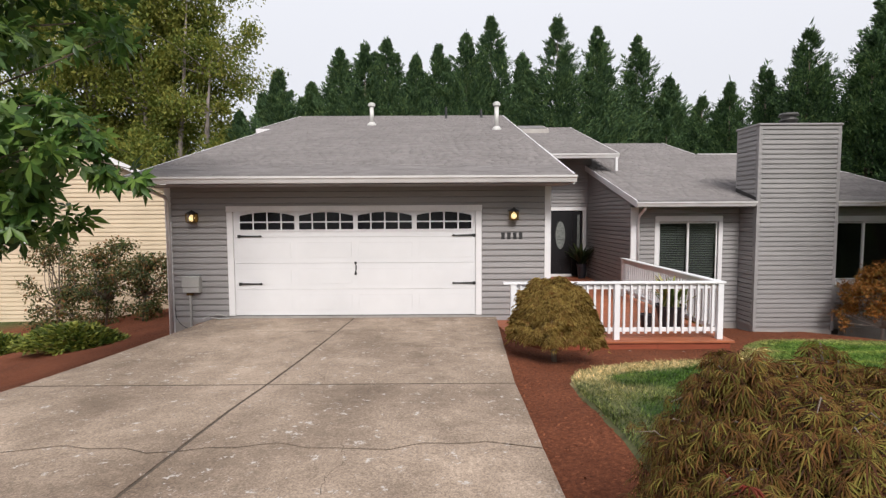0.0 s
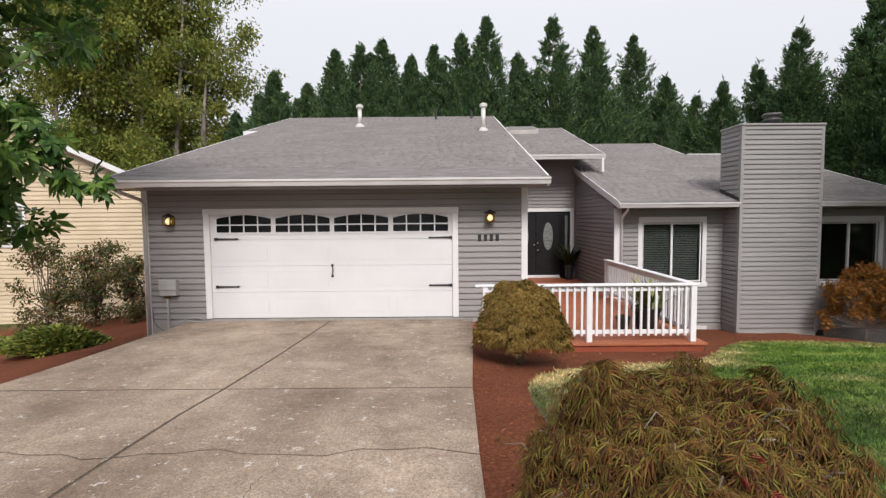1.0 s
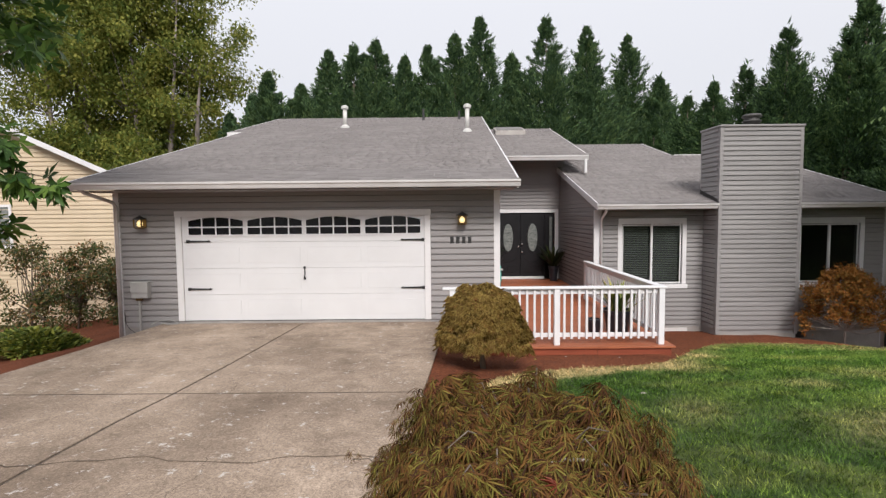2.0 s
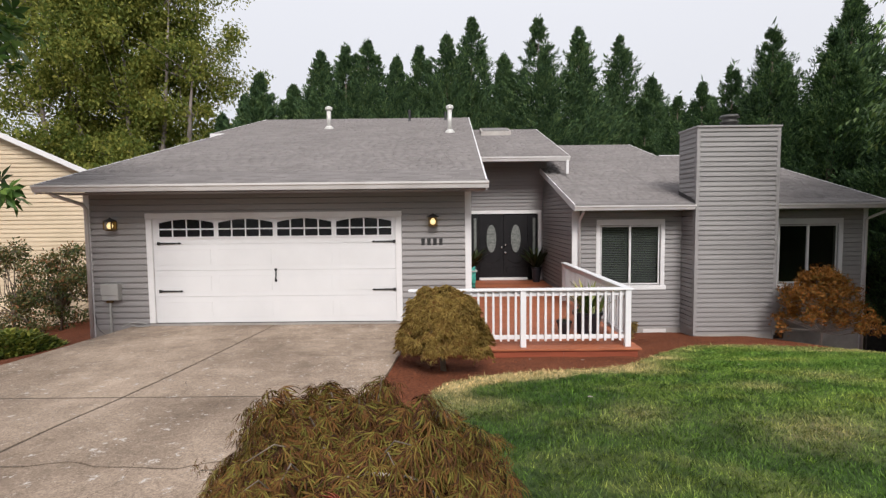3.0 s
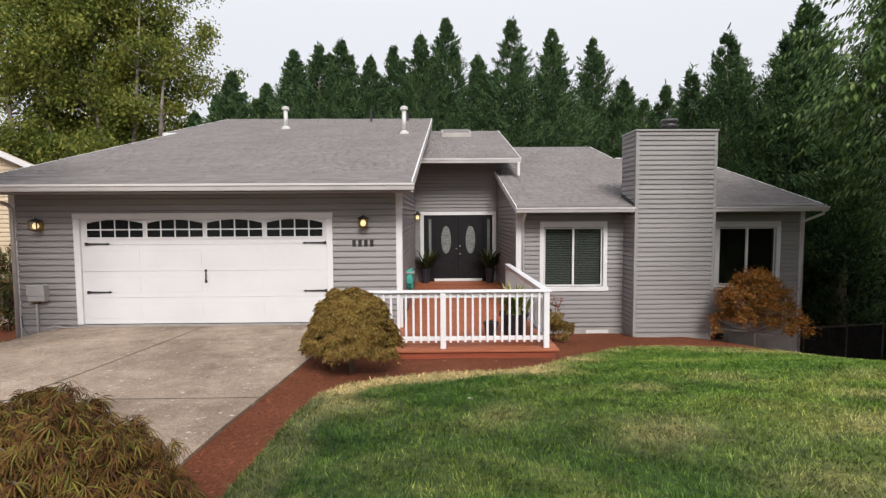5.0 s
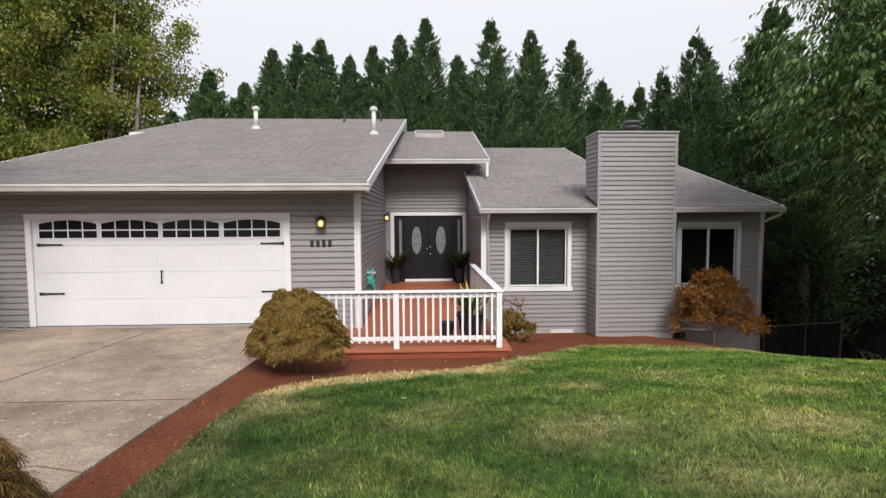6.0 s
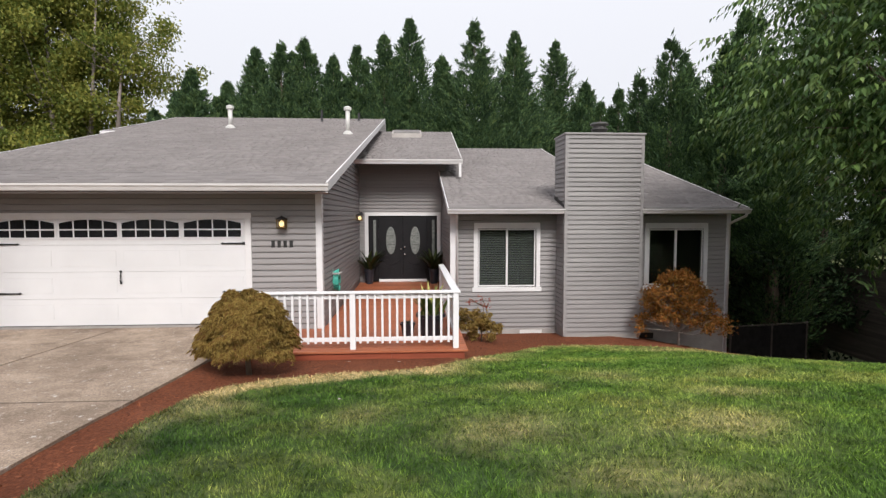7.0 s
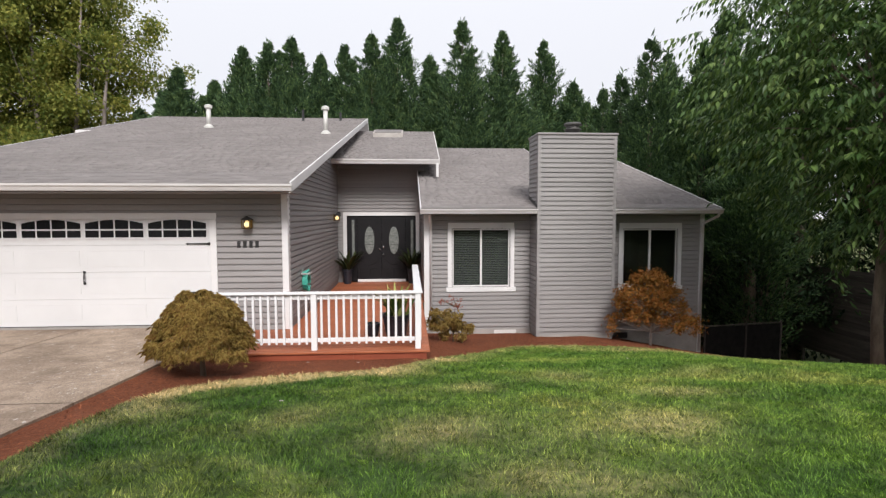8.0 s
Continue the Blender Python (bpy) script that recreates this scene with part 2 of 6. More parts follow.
def mulch_material():
    m, nt, b = material("red_bark_mulch")
    big, fine, chips = noise_tex(nt, 0.8, 4), noise_tex(nt, 28, 5, rough=0.75), noise_tex(nt, 75, 3, (1, 0.5, 1), 0.8)
    col = ramp(nt, fine.outputs[0], [(0.3, (0.085, 0.029, 0.015)), (0.55, (0.185, 0.064, 0.031)), (0.75, (0.30, 0.11, 0.055))]).outputs[0]
    tone = ramp(nt, big.outputs[0], [(0.3, (0.75, 0.7, 0.68)), (0.7, (1.15, 1.1, 1.1))]).outputs[0]
    col = mixed(nt, 1.0, col, tone, "MULTIPLY")
    # beyond the beds the ground is rough grass and duff
    geo = nt.nodes.new("ShaderNodeNewGeometry")
    sep = nt.nodes.new("ShaderNodeVectorMath")
    sep.operation = "DISTANCE"
    nt.links.new(geo.outputs["Position"], sep.inputs[0])
    sep.inputs[1].default_value = (-1.0, 9.0, 0.0)
    beyond = nt.nodes.new("ShaderNodeMapRange")
    beyond.inputs["From Min"].default_value, beyond.inputs["From Max"].default_value = 17.0, 19.0
    nt.links.new(sep.outputs["Value"], beyond.inputs["Value"])
    rough_grass = ramp(nt, noise_tex(nt, 6, 5).outputs[0], [(0.3, (0.04, 0.055, 0.018)), (0.7, (0.12, 0.13, 0.05))]).outputs[0]
    col = mixed(nt, beyond.outputs[0], col, rough_grass)
    nt.links.new(col, b.inputs["Base Color"])
    b.inputs["Roughness"].default_value = 0.95
    b.inputs["Specular IOR Level"].default_value = 0.15
    bump(nt, b, chips.outputs[0], 1.0, 0.02)
    return m


def grass_material(name, blade):
    m, nt, b = material(name)
    big, mid = noise_tex(nt, 0.55, 4, (1, 1.6, 1)), noise_tex(nt, 3.0, 5)
    rnd = nt.nodes.new("ShaderNodeNewGeometry").outputs["Random Per Island"]
    green = ramp(nt, big.outputs[0], [(0.32, (0.050, 0.115, 0.018)), (0.48, (0.085, 0.165, 0.028)), (0.58, (0.125, 0.195, 0.042)), (0.70, (0.20, 0.23, 0.07))]).outputs[0]
    # darker and greener towards the driveway, paler and yellower away from it
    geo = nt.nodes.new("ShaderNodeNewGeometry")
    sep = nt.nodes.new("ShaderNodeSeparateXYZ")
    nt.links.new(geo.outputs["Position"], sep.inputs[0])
    lawn_side = nt.nodes.new("ShaderNodeMapRange")
    lawn_side.inputs["From Min"].default_value, lawn_side.inputs["From Max"].default_value = 1.6, 7.0
    nt.links.new(sep.outputs["X"], lawn_side.inputs["Value"])
    green = mixed(nt, 1.0, green, ramp(nt, lawn_side.outputs[0], [(0.0, (0.40, 0.51, 0.40)), (1.0, (1.28, 1.24, 1.12))]).outputs[0], "MULTIPLY")
    patch = ramp(nt, mid.outputs[0], [(0.35, (0.72, 0.76, 0.72)), (0.7, (1.25, 1.18, 1.15))]).outputs[0]
    col = mixed(nt, 1.0, green, patch, "MULTIPLY")
    tuft = ramp(nt, noise_tex(nt, 11, 5, (1, 1.3, 1), 0.7).outputs[0], [(0.36, (0.50, 0.58, 0.48)), (0.62, (1.45, 1.36, 1.32))]).outputs[0]
    col = mixed(nt, 1.0, col, tuft, "MULTIPLY")
    # bare turf is darkened to match the shade that blades cast between them
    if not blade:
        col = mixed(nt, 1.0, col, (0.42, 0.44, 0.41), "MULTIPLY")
    thatch = noise_tex(nt, 1.5, 6, (1, 1.4, 1), 0.65)
    tan = ramp(nt, thatch.outputs[0], [(0.55, (0, 0, 0)), (0.75, (0.4, 0.4, 0.4))]).outputs[0]
    col = mixed(nt, tan, col, (0.27, 0.27, 0.09))
    # straw-coloured dry rim, held per vertex in the layer "dry"
    att = nt.nodes.new("ShaderNodeAttribute")
    att.attribute_name = "dry"
    col = mixed(nt, att.outputs["Fac"], col, mixed(nt, 1.0, (0.46, 0.365, 0.20), tuft, "MULTIPLY"))
    if blade:
        one = ramp(nt, rnd, [(0.0, (0.22, 0.28, 0.2)), (0.5, (0.78, 0.82, 0.72)), (0.85, (1.45, 1.38, 1.3)), (1.0, (2.3, 2.0, 1.9))]).outputs[0]
        col = mixed(nt, 1.0, col, one, "MULTIPLY")
    nt.links.new(col, b.inputs["Base Color"])
    b.inputs["Roughness"].default_value = 0.6
    b.inputs["Specular IOR Level"].default_value = 0.25
    return m


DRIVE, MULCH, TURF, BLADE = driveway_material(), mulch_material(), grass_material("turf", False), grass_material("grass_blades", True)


# ---- mesh helpers ----
class Shape:
    """Collects boxes, prisms and tubes into one mesh."""

    def __init__(self):
        self.v, self.f = [], []

    def add(self, verts, faces):
        n = len(self.v)
        self.v += [tuple(p) for p in verts]
        self.f += [tuple(n + i for i in f) for f in faces]
        return self

    def box(self, x0, x1, y0, y1, z0, z1, bevel=0.0):
        if bevel:
            b = bevel
            bm = bmesh.new()
            bmesh.ops.create_cube(bm, size=1)
            bmesh.ops.transform(bm, matrix=Matrix.LocRotScale(((x0 + x1) / 2, (y0 + y1) / 2, (z0 + z1) / 2), None, (x1 - x0, y1 - y0, z1 - z0)), verts=bm.verts)
            bmesh.ops.bevel(bm, geom=bm.edges, offset=b, segments=1, affect="EDGES")
            bm.verts.index_update()
            self.add([v.co for v in bm.verts], [[v.index for v in f.verts] for f in bm.faces])
            bm.free()
            return self
        p = [(x, y, z) for x in (x0, x1) for y in (y0, y1) for z in (z0, z1)]
        return self.add(p, [(0, 1, 3, 2), (4, 6, 7, 5), (0, 4, 5, 1), (2, 3, 7, 6), (0, 2, 6, 4), (1, 5, 7, 3)])

    def prism(self, outline, to):
        """A closed 3D outline swept by the vector to."""
        n, d = len(outline), Vector(to)
        a = [Vector(p) for p in outline]
        faces = [tuple(range(n)), tuple(range(2 * n - 1, n - 1, -1))] + [(i, i + n, (i + 1) % n + n, (i + 1) % n) for i in range(n)]
        return self.add(a + [p + d for p in a], faces)

    def tube(self, points, radii, sides=8, cap=True):
        pts = [Vector(p) for p in points]
        rings = []
        for i, p in enumerate(pts):
            d = (pts[min(i + 1, len(pts) - 1)] - pts[max(i - 1, 0)]).normalized()
            side = d.orthogonal().normalized() if abs(d.z) < 0.9 else Vector((1, 0, 0)).cross(d).normalized()
            up = d.cross(side)
            r = radii[i] if isinstance(radii, (list, tuple)) else radii
            rings.append([p + (side * math.cos(a) + up * math.sin(a)) * r for a in (2 * math.pi * k / sides for k in range(sides))])
        faces = [(i * sides + k, i * sides + (k + 1) % sides, (i + 1) * sides + (k + 1) % sides, (i + 1) * sides + k) for i in range(len(pts) - 1) for k in range(sides)]
        if cap:
            faces += [tuple(range(sides))[::-1], tuple((len(pts) - 1) * sides + k for k in range(sides))]
        return self.add([q for ring in rings for q in ring], faces)

    def lathe(self, x, y, profile, sides=16):
        """Rings of (radius, z) about an upright axis."""
        n = len(profile)
        verts = [(x + r * math.cos(a), y + r * math.sin(a), z) for r, z in profile for a in (2 * math.pi * k / sides for k in range(sides))]
        faces = [(i * sides + k, i * sides + (k + 1) % sides, (i + 1) * sides + (k + 1) % sides, (i + 1) * sides + k) for i in range(n - 1) for k in range(sides)]
        faces += [tuple(range(sides))[::-1], tuple((n - 1) * sides + k for k in range(sides))]
        return self.add(verts, faces)

    def mesh(self, name, mat, smooth=False):
        me = bpy.data.meshes.new(name)
        me.from_pydata(self.v, [], self.f)
        bm = bmesh.new()
        bm.from_mesh(me)
        bmesh.ops.recalc_face_normals(bm, faces=bm.faces)
        bm.to_mesh(me)
        bm.free()
        me.materials.append(mat)
        if smooth:
            me.shade_smooth()
        return me


def thing(name, label, category, at=(0, 0, 0), group="", kind=""):
    ob = new(name)
    ob.location = at
    ob.empty_display_size = 0.1
    return tagged(ob, label, category, group, kind)


def origin_of(ob):
    o = Vector((0, 0, 0))
    while ob is not None:
        o += ob.location
        ob = ob.parent
    return o


def part(name, shape, mat, parent=None, label="", smooth=False):
    """One mesh object under a thing or a part; its shape is given in world places."""
    me = shape if isinstance(shape, bpy.types.Mesh) else shape.mesh(name, mat, smooth)
    ob = new(name, me)
    if parent is not None:
        ob.parent = parent
        ob.location = -origin_of(parent)
    if label:
        ob["label"] = label
    return ob


def raw_mesh(name, verts, faces, mat, smooth=False):
    """A mesh from numpy arrays: verts n x 3, faces m x k."""
    me = bpy.data.meshes.new(name)
    verts, faces = np.asarray(verts, np.float32), np.asarray(faces, np.int32)
    m, k = faces.shape
    me.vertices.add(len(verts))
    me.vertices.foreach_set("co", verts.ravel())
    me.loops.add(m * k)
    me.loops.foreach_set("vertex_index", faces.ravel())
    me.polygons.add(m)
    me.polygons.foreach_set("loop_start", np.arange(0, m * k, k, dtype=np.int32))
    me.materials.append(mat)
    me.update(calc_edges=True)
    if smooth:
        me.shade_smooth()
    return me


rng = np.random.default_rng(7)


def unit(a):
    return a / np.maximum(np.linalg.norm(a, axis=-1, keepdims=True), 1e-9)


def scatter(template, faces, at, along, up, size):
    """Copies of a small template (x across, y along, z up) at many places: along and up n x 3, size n."""
    y = unit(along)
    x = unit(np.cross(y, up))
    z = np.cross(x, y)
    t = np.asarray(template, float)
    s = np.broadcast_to(np.asarray(size, float), (len(at),))[:, None, None]
    v = at[:, None, :] + s * (t[None, :, 0:1] * x[:, None] + t[None, :, 1:2] * y[:, None] + t[None, :, 2:3] * z[:, None])
    f = np.asarray(faces)[None] + (np.arange(len(at)) * len(t))[:, None, None]
    return v.reshape(-1, 3), f.reshape(-1, len(faces[0]))


# leaf templates, all triangles, base at the origin and tip at y = 1
OVAL = ([(0, 0, 0), (0.26, 0.45, 0.04), (0, 1, -0.10), (-0.26, 0.45, 0.04), (0, 0.45, -0.05)], [(0, 1, 4), (1, 2, 4), (2, 3, 4), (3, 0, 4)])
LONG_OVAL = ([(0, 0, 0), (0.17, 0.42, 0.03), (0, 1, -0.16), (-0.17, 0.42, 0.03), (0, 0.45, -0.04)], [(0, 1, 4), (1, 2, 4), (2, 3, 4), (3, 0, 4)])
LEAFLET = ([(0, 0, 0), (0.27, 0.45, 0.06), (0, 1, -0.10), (-0.27, 0.45, 0.06)], [(0, 1, 2), (0, 2, 3)])
SPRAY = ([(0, 0, 0), (0.13, 0.45, 0.05), (0, 1, -0.08), (-0.13, 0.5, 0.05)], [(0, 1, 2), (0, 2, 3)])
FAN = ([(-0.10, 0, 0), (0.10, 0, 0), (0.22, 0.45, 0.03), (0, 1, -0.08), (-0.22, 0.5, 0.02), (0.0, 0.55, 0.06)], [(0, 1, 5), (1, 2, 5), (2, 3, 5), (3, 4, 5), (4, 0, 5)])


def lobed(lobes, width, spread, droop):
    """A palmate leaf of narrow lobes that fan out from its stalk."""
    v, f = [], []
    for k in range(lobes):
        a = spread * (k / (lobes - 1) - 0.5)
        ln = 1.0 - 0.45 * abs(k / (lobes - 1) - 0.5) * 2
        dx, dy = math.sin(a), math.cos(a)
        n = len(v)
        v += [(0, 0, 0), (dx * ln * 0.5 + dy * width, dy * ln * 0.5 - dx * width, 0.02), (dx * ln, dy * ln, -droop * ln), (dx * ln * 0.5 - dy * width, dy * ln * 0.5 + dx * width, 0.02)]
        f += [(n, n + 1, n + 2), (n, n + 2, n + 3)]
    return v, f


def drooping(lobes, width, spread, droop):
    """A finely cut leaf: long narrow lobes that bend over half way."""
    v, f = [], []
    for k in range(lobes):
        a = spread * (k / (lobes - 1) - 0.5)
        ln = 1.0 - 0.4 * abs(k / (lobes - 1) - 0.5) * 2
        dx, dy = math.sin(a), math.cos(a)
        n = len(v)
        v += [(0, 0, 0)] + [(dx * ln * q + e * dy * width, dy * ln * q - e * dx * width, -droop * ln * q * q + 0.03) for q in (0.35, 0.68) for e in (1, -1)] + [(dx * ln, dy * ln, -droop * ln)]
        f += [(n, n + 1, n + 2), (n + 1, n + 3, n + 4), (n + 1, n + 4, n + 2), (n + 3, n + 5, n + 4)]
    return v, f


LACE = lobed(7, 0.030, 2.6, 0.34)
LACE_FINE = drooping(7, 0.030, 2.7, 0.6)
PALM = lobed(5, 0.15, 3.4, 0.10)
STAR = lobed(5, 0.10, 3.0, 0.15)


# ---- the ground ----
FY = [(-60, 1.2), (-2, 0.75), (1.5, 0.50), (3.8, 0.30), (4.6, 0.235), (5.4, 0.14), (6.5, -0.03), (7.24, -0.11), (7.7, -0.18), (9.2, -0.53), (11.9, -0.83), (12.9, -1.0), (14, -1.05), (40, -1.5), (400, -2.5)]
FD = [(-60, 1.2), (-2, 0.75), (1.5, 0.50), (3.8, 0.30), (4.6, 0.235), (5.4, 0.14), (6.5, -0.03), (7.24, -0.11), (7.7, -0.165), (8.65, -0.27), (9.2, -0.33), (11.9, -0.75), (14, -1.05), (40, -1.5), (400, -2.5)]
DY = [(-60, 1.0), (0, 0.33), (3.8, 0.19), (5.04, 0.145), (5.86, 0.085), (7.4, 0.02), (10.45, -0.05), (60, -0.6)]


def drive_z(y):
    return np.interp(y, [a for a, b in DY], [b for a, b in DY])


def drive_left(y):
    return -4.72 - 0.055 * (10.4 - np.asarray(y))


def drive_right(y):
    y = np.asarray(y)
    return np.interp(y, (-6.0, 3.3, 6.0, 7.5, 10.4), (0.60, 0.65, 0.72, 0.83, 0.98))


def ramp01(v, a, b):
    t = np.clip((np.asarray(v) - a) / (b - a), 0, 1)
    return t * t * (3 - 2 * t)


def ground_z(x, y):
    x, y = np.asarray(x, float), np.asarray(y, float)
    z = sum(np.interp(y + d, [a for a, b in FY], [b for a, b in FY]) for d in (-0.5, -0.25, 0, 0.25, 0.5)) / 5
    by_deck = sum(np.interp(y + d, [a for a, b in FD], [b for a, b in FD]) for d in (-0.5, -0.25, 0, 0.25, 0.5)) / 5
    z = z + (by_deck - z) * (1 - ramp01(x, 4.4, 6.0))
    z = z - 0.022 * np.clip(x - 9, 0, 12) * np.clip(y - 8, 0, 8)
    d = drive_z(y) - 0.03
    z = z + (d - z) * (1 - ramp01(x, 0.75, 1.7))
    left = -np.clip(-4.9 - x, 0, 9) * 0.16 * ramp01(y, 2, 9) - 0.10 * ramp01(-5.0 - x, 0, 1.2)
    z = z - 0.072 * np.clip(x - 9.6, 0, 6) * ramp01(y, 3.5, 9.0)
    left = left - 0.33 * ramp01(-4.85 - x, 0, 0.7) * ramp01(y, 5.5, 9.5)
    return z + left


def grid_axis(lo, hi, dense_lo, dense_hi, step):
    inner = np.arange(dense_lo, dense_hi + 1e-6, step)
    return np.concatenate([dense_lo - np.geomspace(step, dense_lo - lo, 26)[::-1], inner, dense_hi + np.geomspace(step, hi - dense_hi, 26)])


def sheet(xs, ys, zf):
    X, Y = np.meshgrid(xs, ys, indexing="ij")
    v = np.stack([X, Y, zf(X, Y)], -1).reshape(-1, 3)
    n, m = X.shape
    i = (np.arange(n - 1)[:, None] * m + np.arange(m - 1)).reshape(-1)
    return v, np.stack([i, i + m, i + m + 1, i + 1], -1)


def bare_z(X, Y):
    z = ground_z(X, Y)
    wob = np.sin(X * 5.1 + np.sin(Y * 3.7) * 2) * np.cos(Y * 4.3 + X) * 0.008
    inside = (X > -4.9) & (X < 0.45) & (Y < 10.4) & (Y > -5.4)
    return z + np.where(inside, -0.12, wob)


gx, gy = grid_axis(-600, 600, -16, 18, 0.2), grid_axis(-200, 900, -6, 21, 0.2)
v, f = sheet(gx, gy, bare_z)
ground = tagged(new("ground", raw_mesh("ground", v, f, MULCH, True)), "red-brown bark mulch and bare soil round the house", "ground", kind="structure")

# the lawn: an outline in the plan, raised a little above the bed
LAWN_EDGE = [(1.3, -5.5), (1.3, -5.4), (1.34, -1.0), (1.36, 2.0), (1.31, 3.6), (1.33, 4.6), (1.31, 5.5), (1.45, 6.25), (1.7, 6.65), (2.3, 7.05), (3.2, 7.28), (4.1, 7.5), (4.7, 8.1), (5.3, 9.1), (5.8, 10.0), (6.4, 10.6), (7.2, 10.85), (8.1, 10.75), (9.3, 10.25), (10.4, 9.9), (12.0, 9.6), (14.5, 9.2), (18.0, 8.6), (18.0, -5.5)]


def smooth_outline(points, rounds=2):
    p = [Vector(q) for q in points]
    for _ in range(rounds):
        p = [w for a, b in zip(p, p[1:] + p[:1]) for w in (a.lerp(b, 0.25), a.lerp(b, 0.75))]
    return np.array([tuple(q) for q in p])


OUT = smooth_outline(LAWN_EDGE)


def edge_distance(x, y):
    """Signed distance to the lawn's outline: positive inside."""
    p = np.stack([x, y], -1)
    a, b = OUT, np.roll(OUT, -1, 0)
    best, inside = np.full(len(p), 1e9), np.zeros(len(p), bool)
    for (ax, ay), (bx, by) in zip(a, b):
        d = np.array((bx - ax, by - ay))
        w = p - (ax, ay)
        t = np.clip((w @ d) / max(d @ d, 1e-12), 0, 1)
        best = np.minimum(best, np.hypot(*(w - t[:, None] * d).T))
        cross = ((ay > y) != (by > y)) & (x < (bx - ax) * (y - ay) / (by - ay + 1e-12) + ax)
        inside ^= cross
    return np.where(inside, best, -best)


def dryness(x, y, d):
    """Straw-dry along the bed's edge, and in a few patches."""
    n = np.sin(x * 3.1 + 1.3 * np.sin(y * 2.3)) * np.cos(y * 2.7 + 0.8 * np.sin(x * 1.9))
    width = 0.40 + 0.16 * n + 0.16 * np.exp(-((x - 2.1) ** 2 + (y - 6.8) ** 2) / 0.6) + 0.10 * np.exp(-((x - 4.3) ** 2 + (y - 7.4) ** 2) / 0.8)
    rim = 1 - ramp01(d, width * 0.6, np.maximum(width, 0.08) * 1.5)
    rim = rim * (0.25 + 0.75 * ramp01(4.9 - x, 0, 1.0)) * (0.14 + 0.86 * ramp01(y, 5.4, 6.3))
    spots = 0.0
    for px, py, rx, ry, s in ((1.9, 5.2, 0.35, 0.45, 0.55), (4.9, 8.35, 0.35, 0.18, 0.9), (6.4, 6.6, 0.5, 0.4, 0.35), (4.6, 4.4, 0.8, 0.5, 0.30), (5.2, 6.1, 0.4, 0.3, 0.3), (3.4, 4.9, 0.3, 0.4, 0.3), (6.6, 4.4, 0.9, 0.5, 0.45), (5.7, 3.3, 0.7, 0.35, 0.4), (7.6, 5.6, 0.8, 0.3, 0.35), (8.4, 6.8, 1.0, 0.4, 0.25), (9.2, 10.0, 1.2, 0.2, 0.5), (7.2, 10.7, 1.2, 0.12, 0.5)):
        spots = spots + s * np.exp(-((x - px) / rx) ** 2 - ((y - py) / ry) ** 2)
    return np.clip(rim + spots * (0.7 + 0.5 * n), 0, 0.92)


lx, ly = np.arange(1.2, 18, 0.1), np.arange(-5.5, 11.0, 0.1)
v, f = sheet(lx, ly, lambda X, Y: ground_z(X, Y))
d = edge_distance(v[:, 0], v[:, 1])
v[:, 2] += np.clip(d + 0.02, -0.05, 0.05) * 0.8 + 0.004
f = f[(d[f] > -0.12).all(1)]
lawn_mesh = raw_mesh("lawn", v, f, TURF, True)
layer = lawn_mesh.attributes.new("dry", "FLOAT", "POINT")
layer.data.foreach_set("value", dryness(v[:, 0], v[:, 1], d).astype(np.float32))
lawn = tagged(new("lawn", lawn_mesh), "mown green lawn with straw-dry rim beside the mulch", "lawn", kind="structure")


def grass(count):
    """Short blades, denser towards the street side."""
    y = np.where(rng.random(count) < 0.04, rng.uniform(-5.4, 0, count), 11 * rng.random(count) ** 1.5 - 0.1)
    x = 1.3 + 12.5 * rng.random(count)
    keep = (edge_distance(x, y) > 0.0) & ~((np.hypot(x - 1.28, y - 1.88) < 0.5))
    x, y = x[keep], y[keep]
    n = len(x)
    d = edge_distance(x, y)
    z = ground_z(x, y) + 0.032
    ang = rng.random(n) * 2 * math.pi
    lean = rng.normal(0, 0.5, (n, 2))
    tuft = np.sin(x * 21 + 3 * np.sin(y * 7.3)) * np.sin(y * 17 + 3 * np.sin(x * 6.1))
    lean += 0.35 * np.stack([np.sin(x * 9 + 2 * np.sin(y * 5)), np.cos(y * 8 + 2 * np.sin(x * 4))], -1)
    h = rng.uniform(0.022, 0.05, n) * (1 + 0.02 * y) * (1 + 0.3 * tuft)
    w = rng.uniform(0.0018, 0.0036, n) * (1 + 0.17 * np.maximum(y, 0))
    base = np.stack([x, y, z], -1)
    side = np.stack([np.cos(ang) * w, np.sin(ang) * w, np.zeros(n)], -1)
    tip = base + np.stack([lean[:, 0] * h, lean[:, 1] * h, h], -1)
    v = np.stack([base - side, base + side, tip], 1).reshape(-1, 3)
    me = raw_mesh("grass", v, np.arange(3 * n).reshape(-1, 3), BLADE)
    lay = me.attributes.new("dry", "FLOAT", "POINT")
    lay.data.foreach_set("value", np.repeat(dryness(x, y, d), 3).astype(np.float32))
    tagged(new("grass", me), "short mown green grass blades over the lawn", "grass", kind="stuff")


grass(820000)


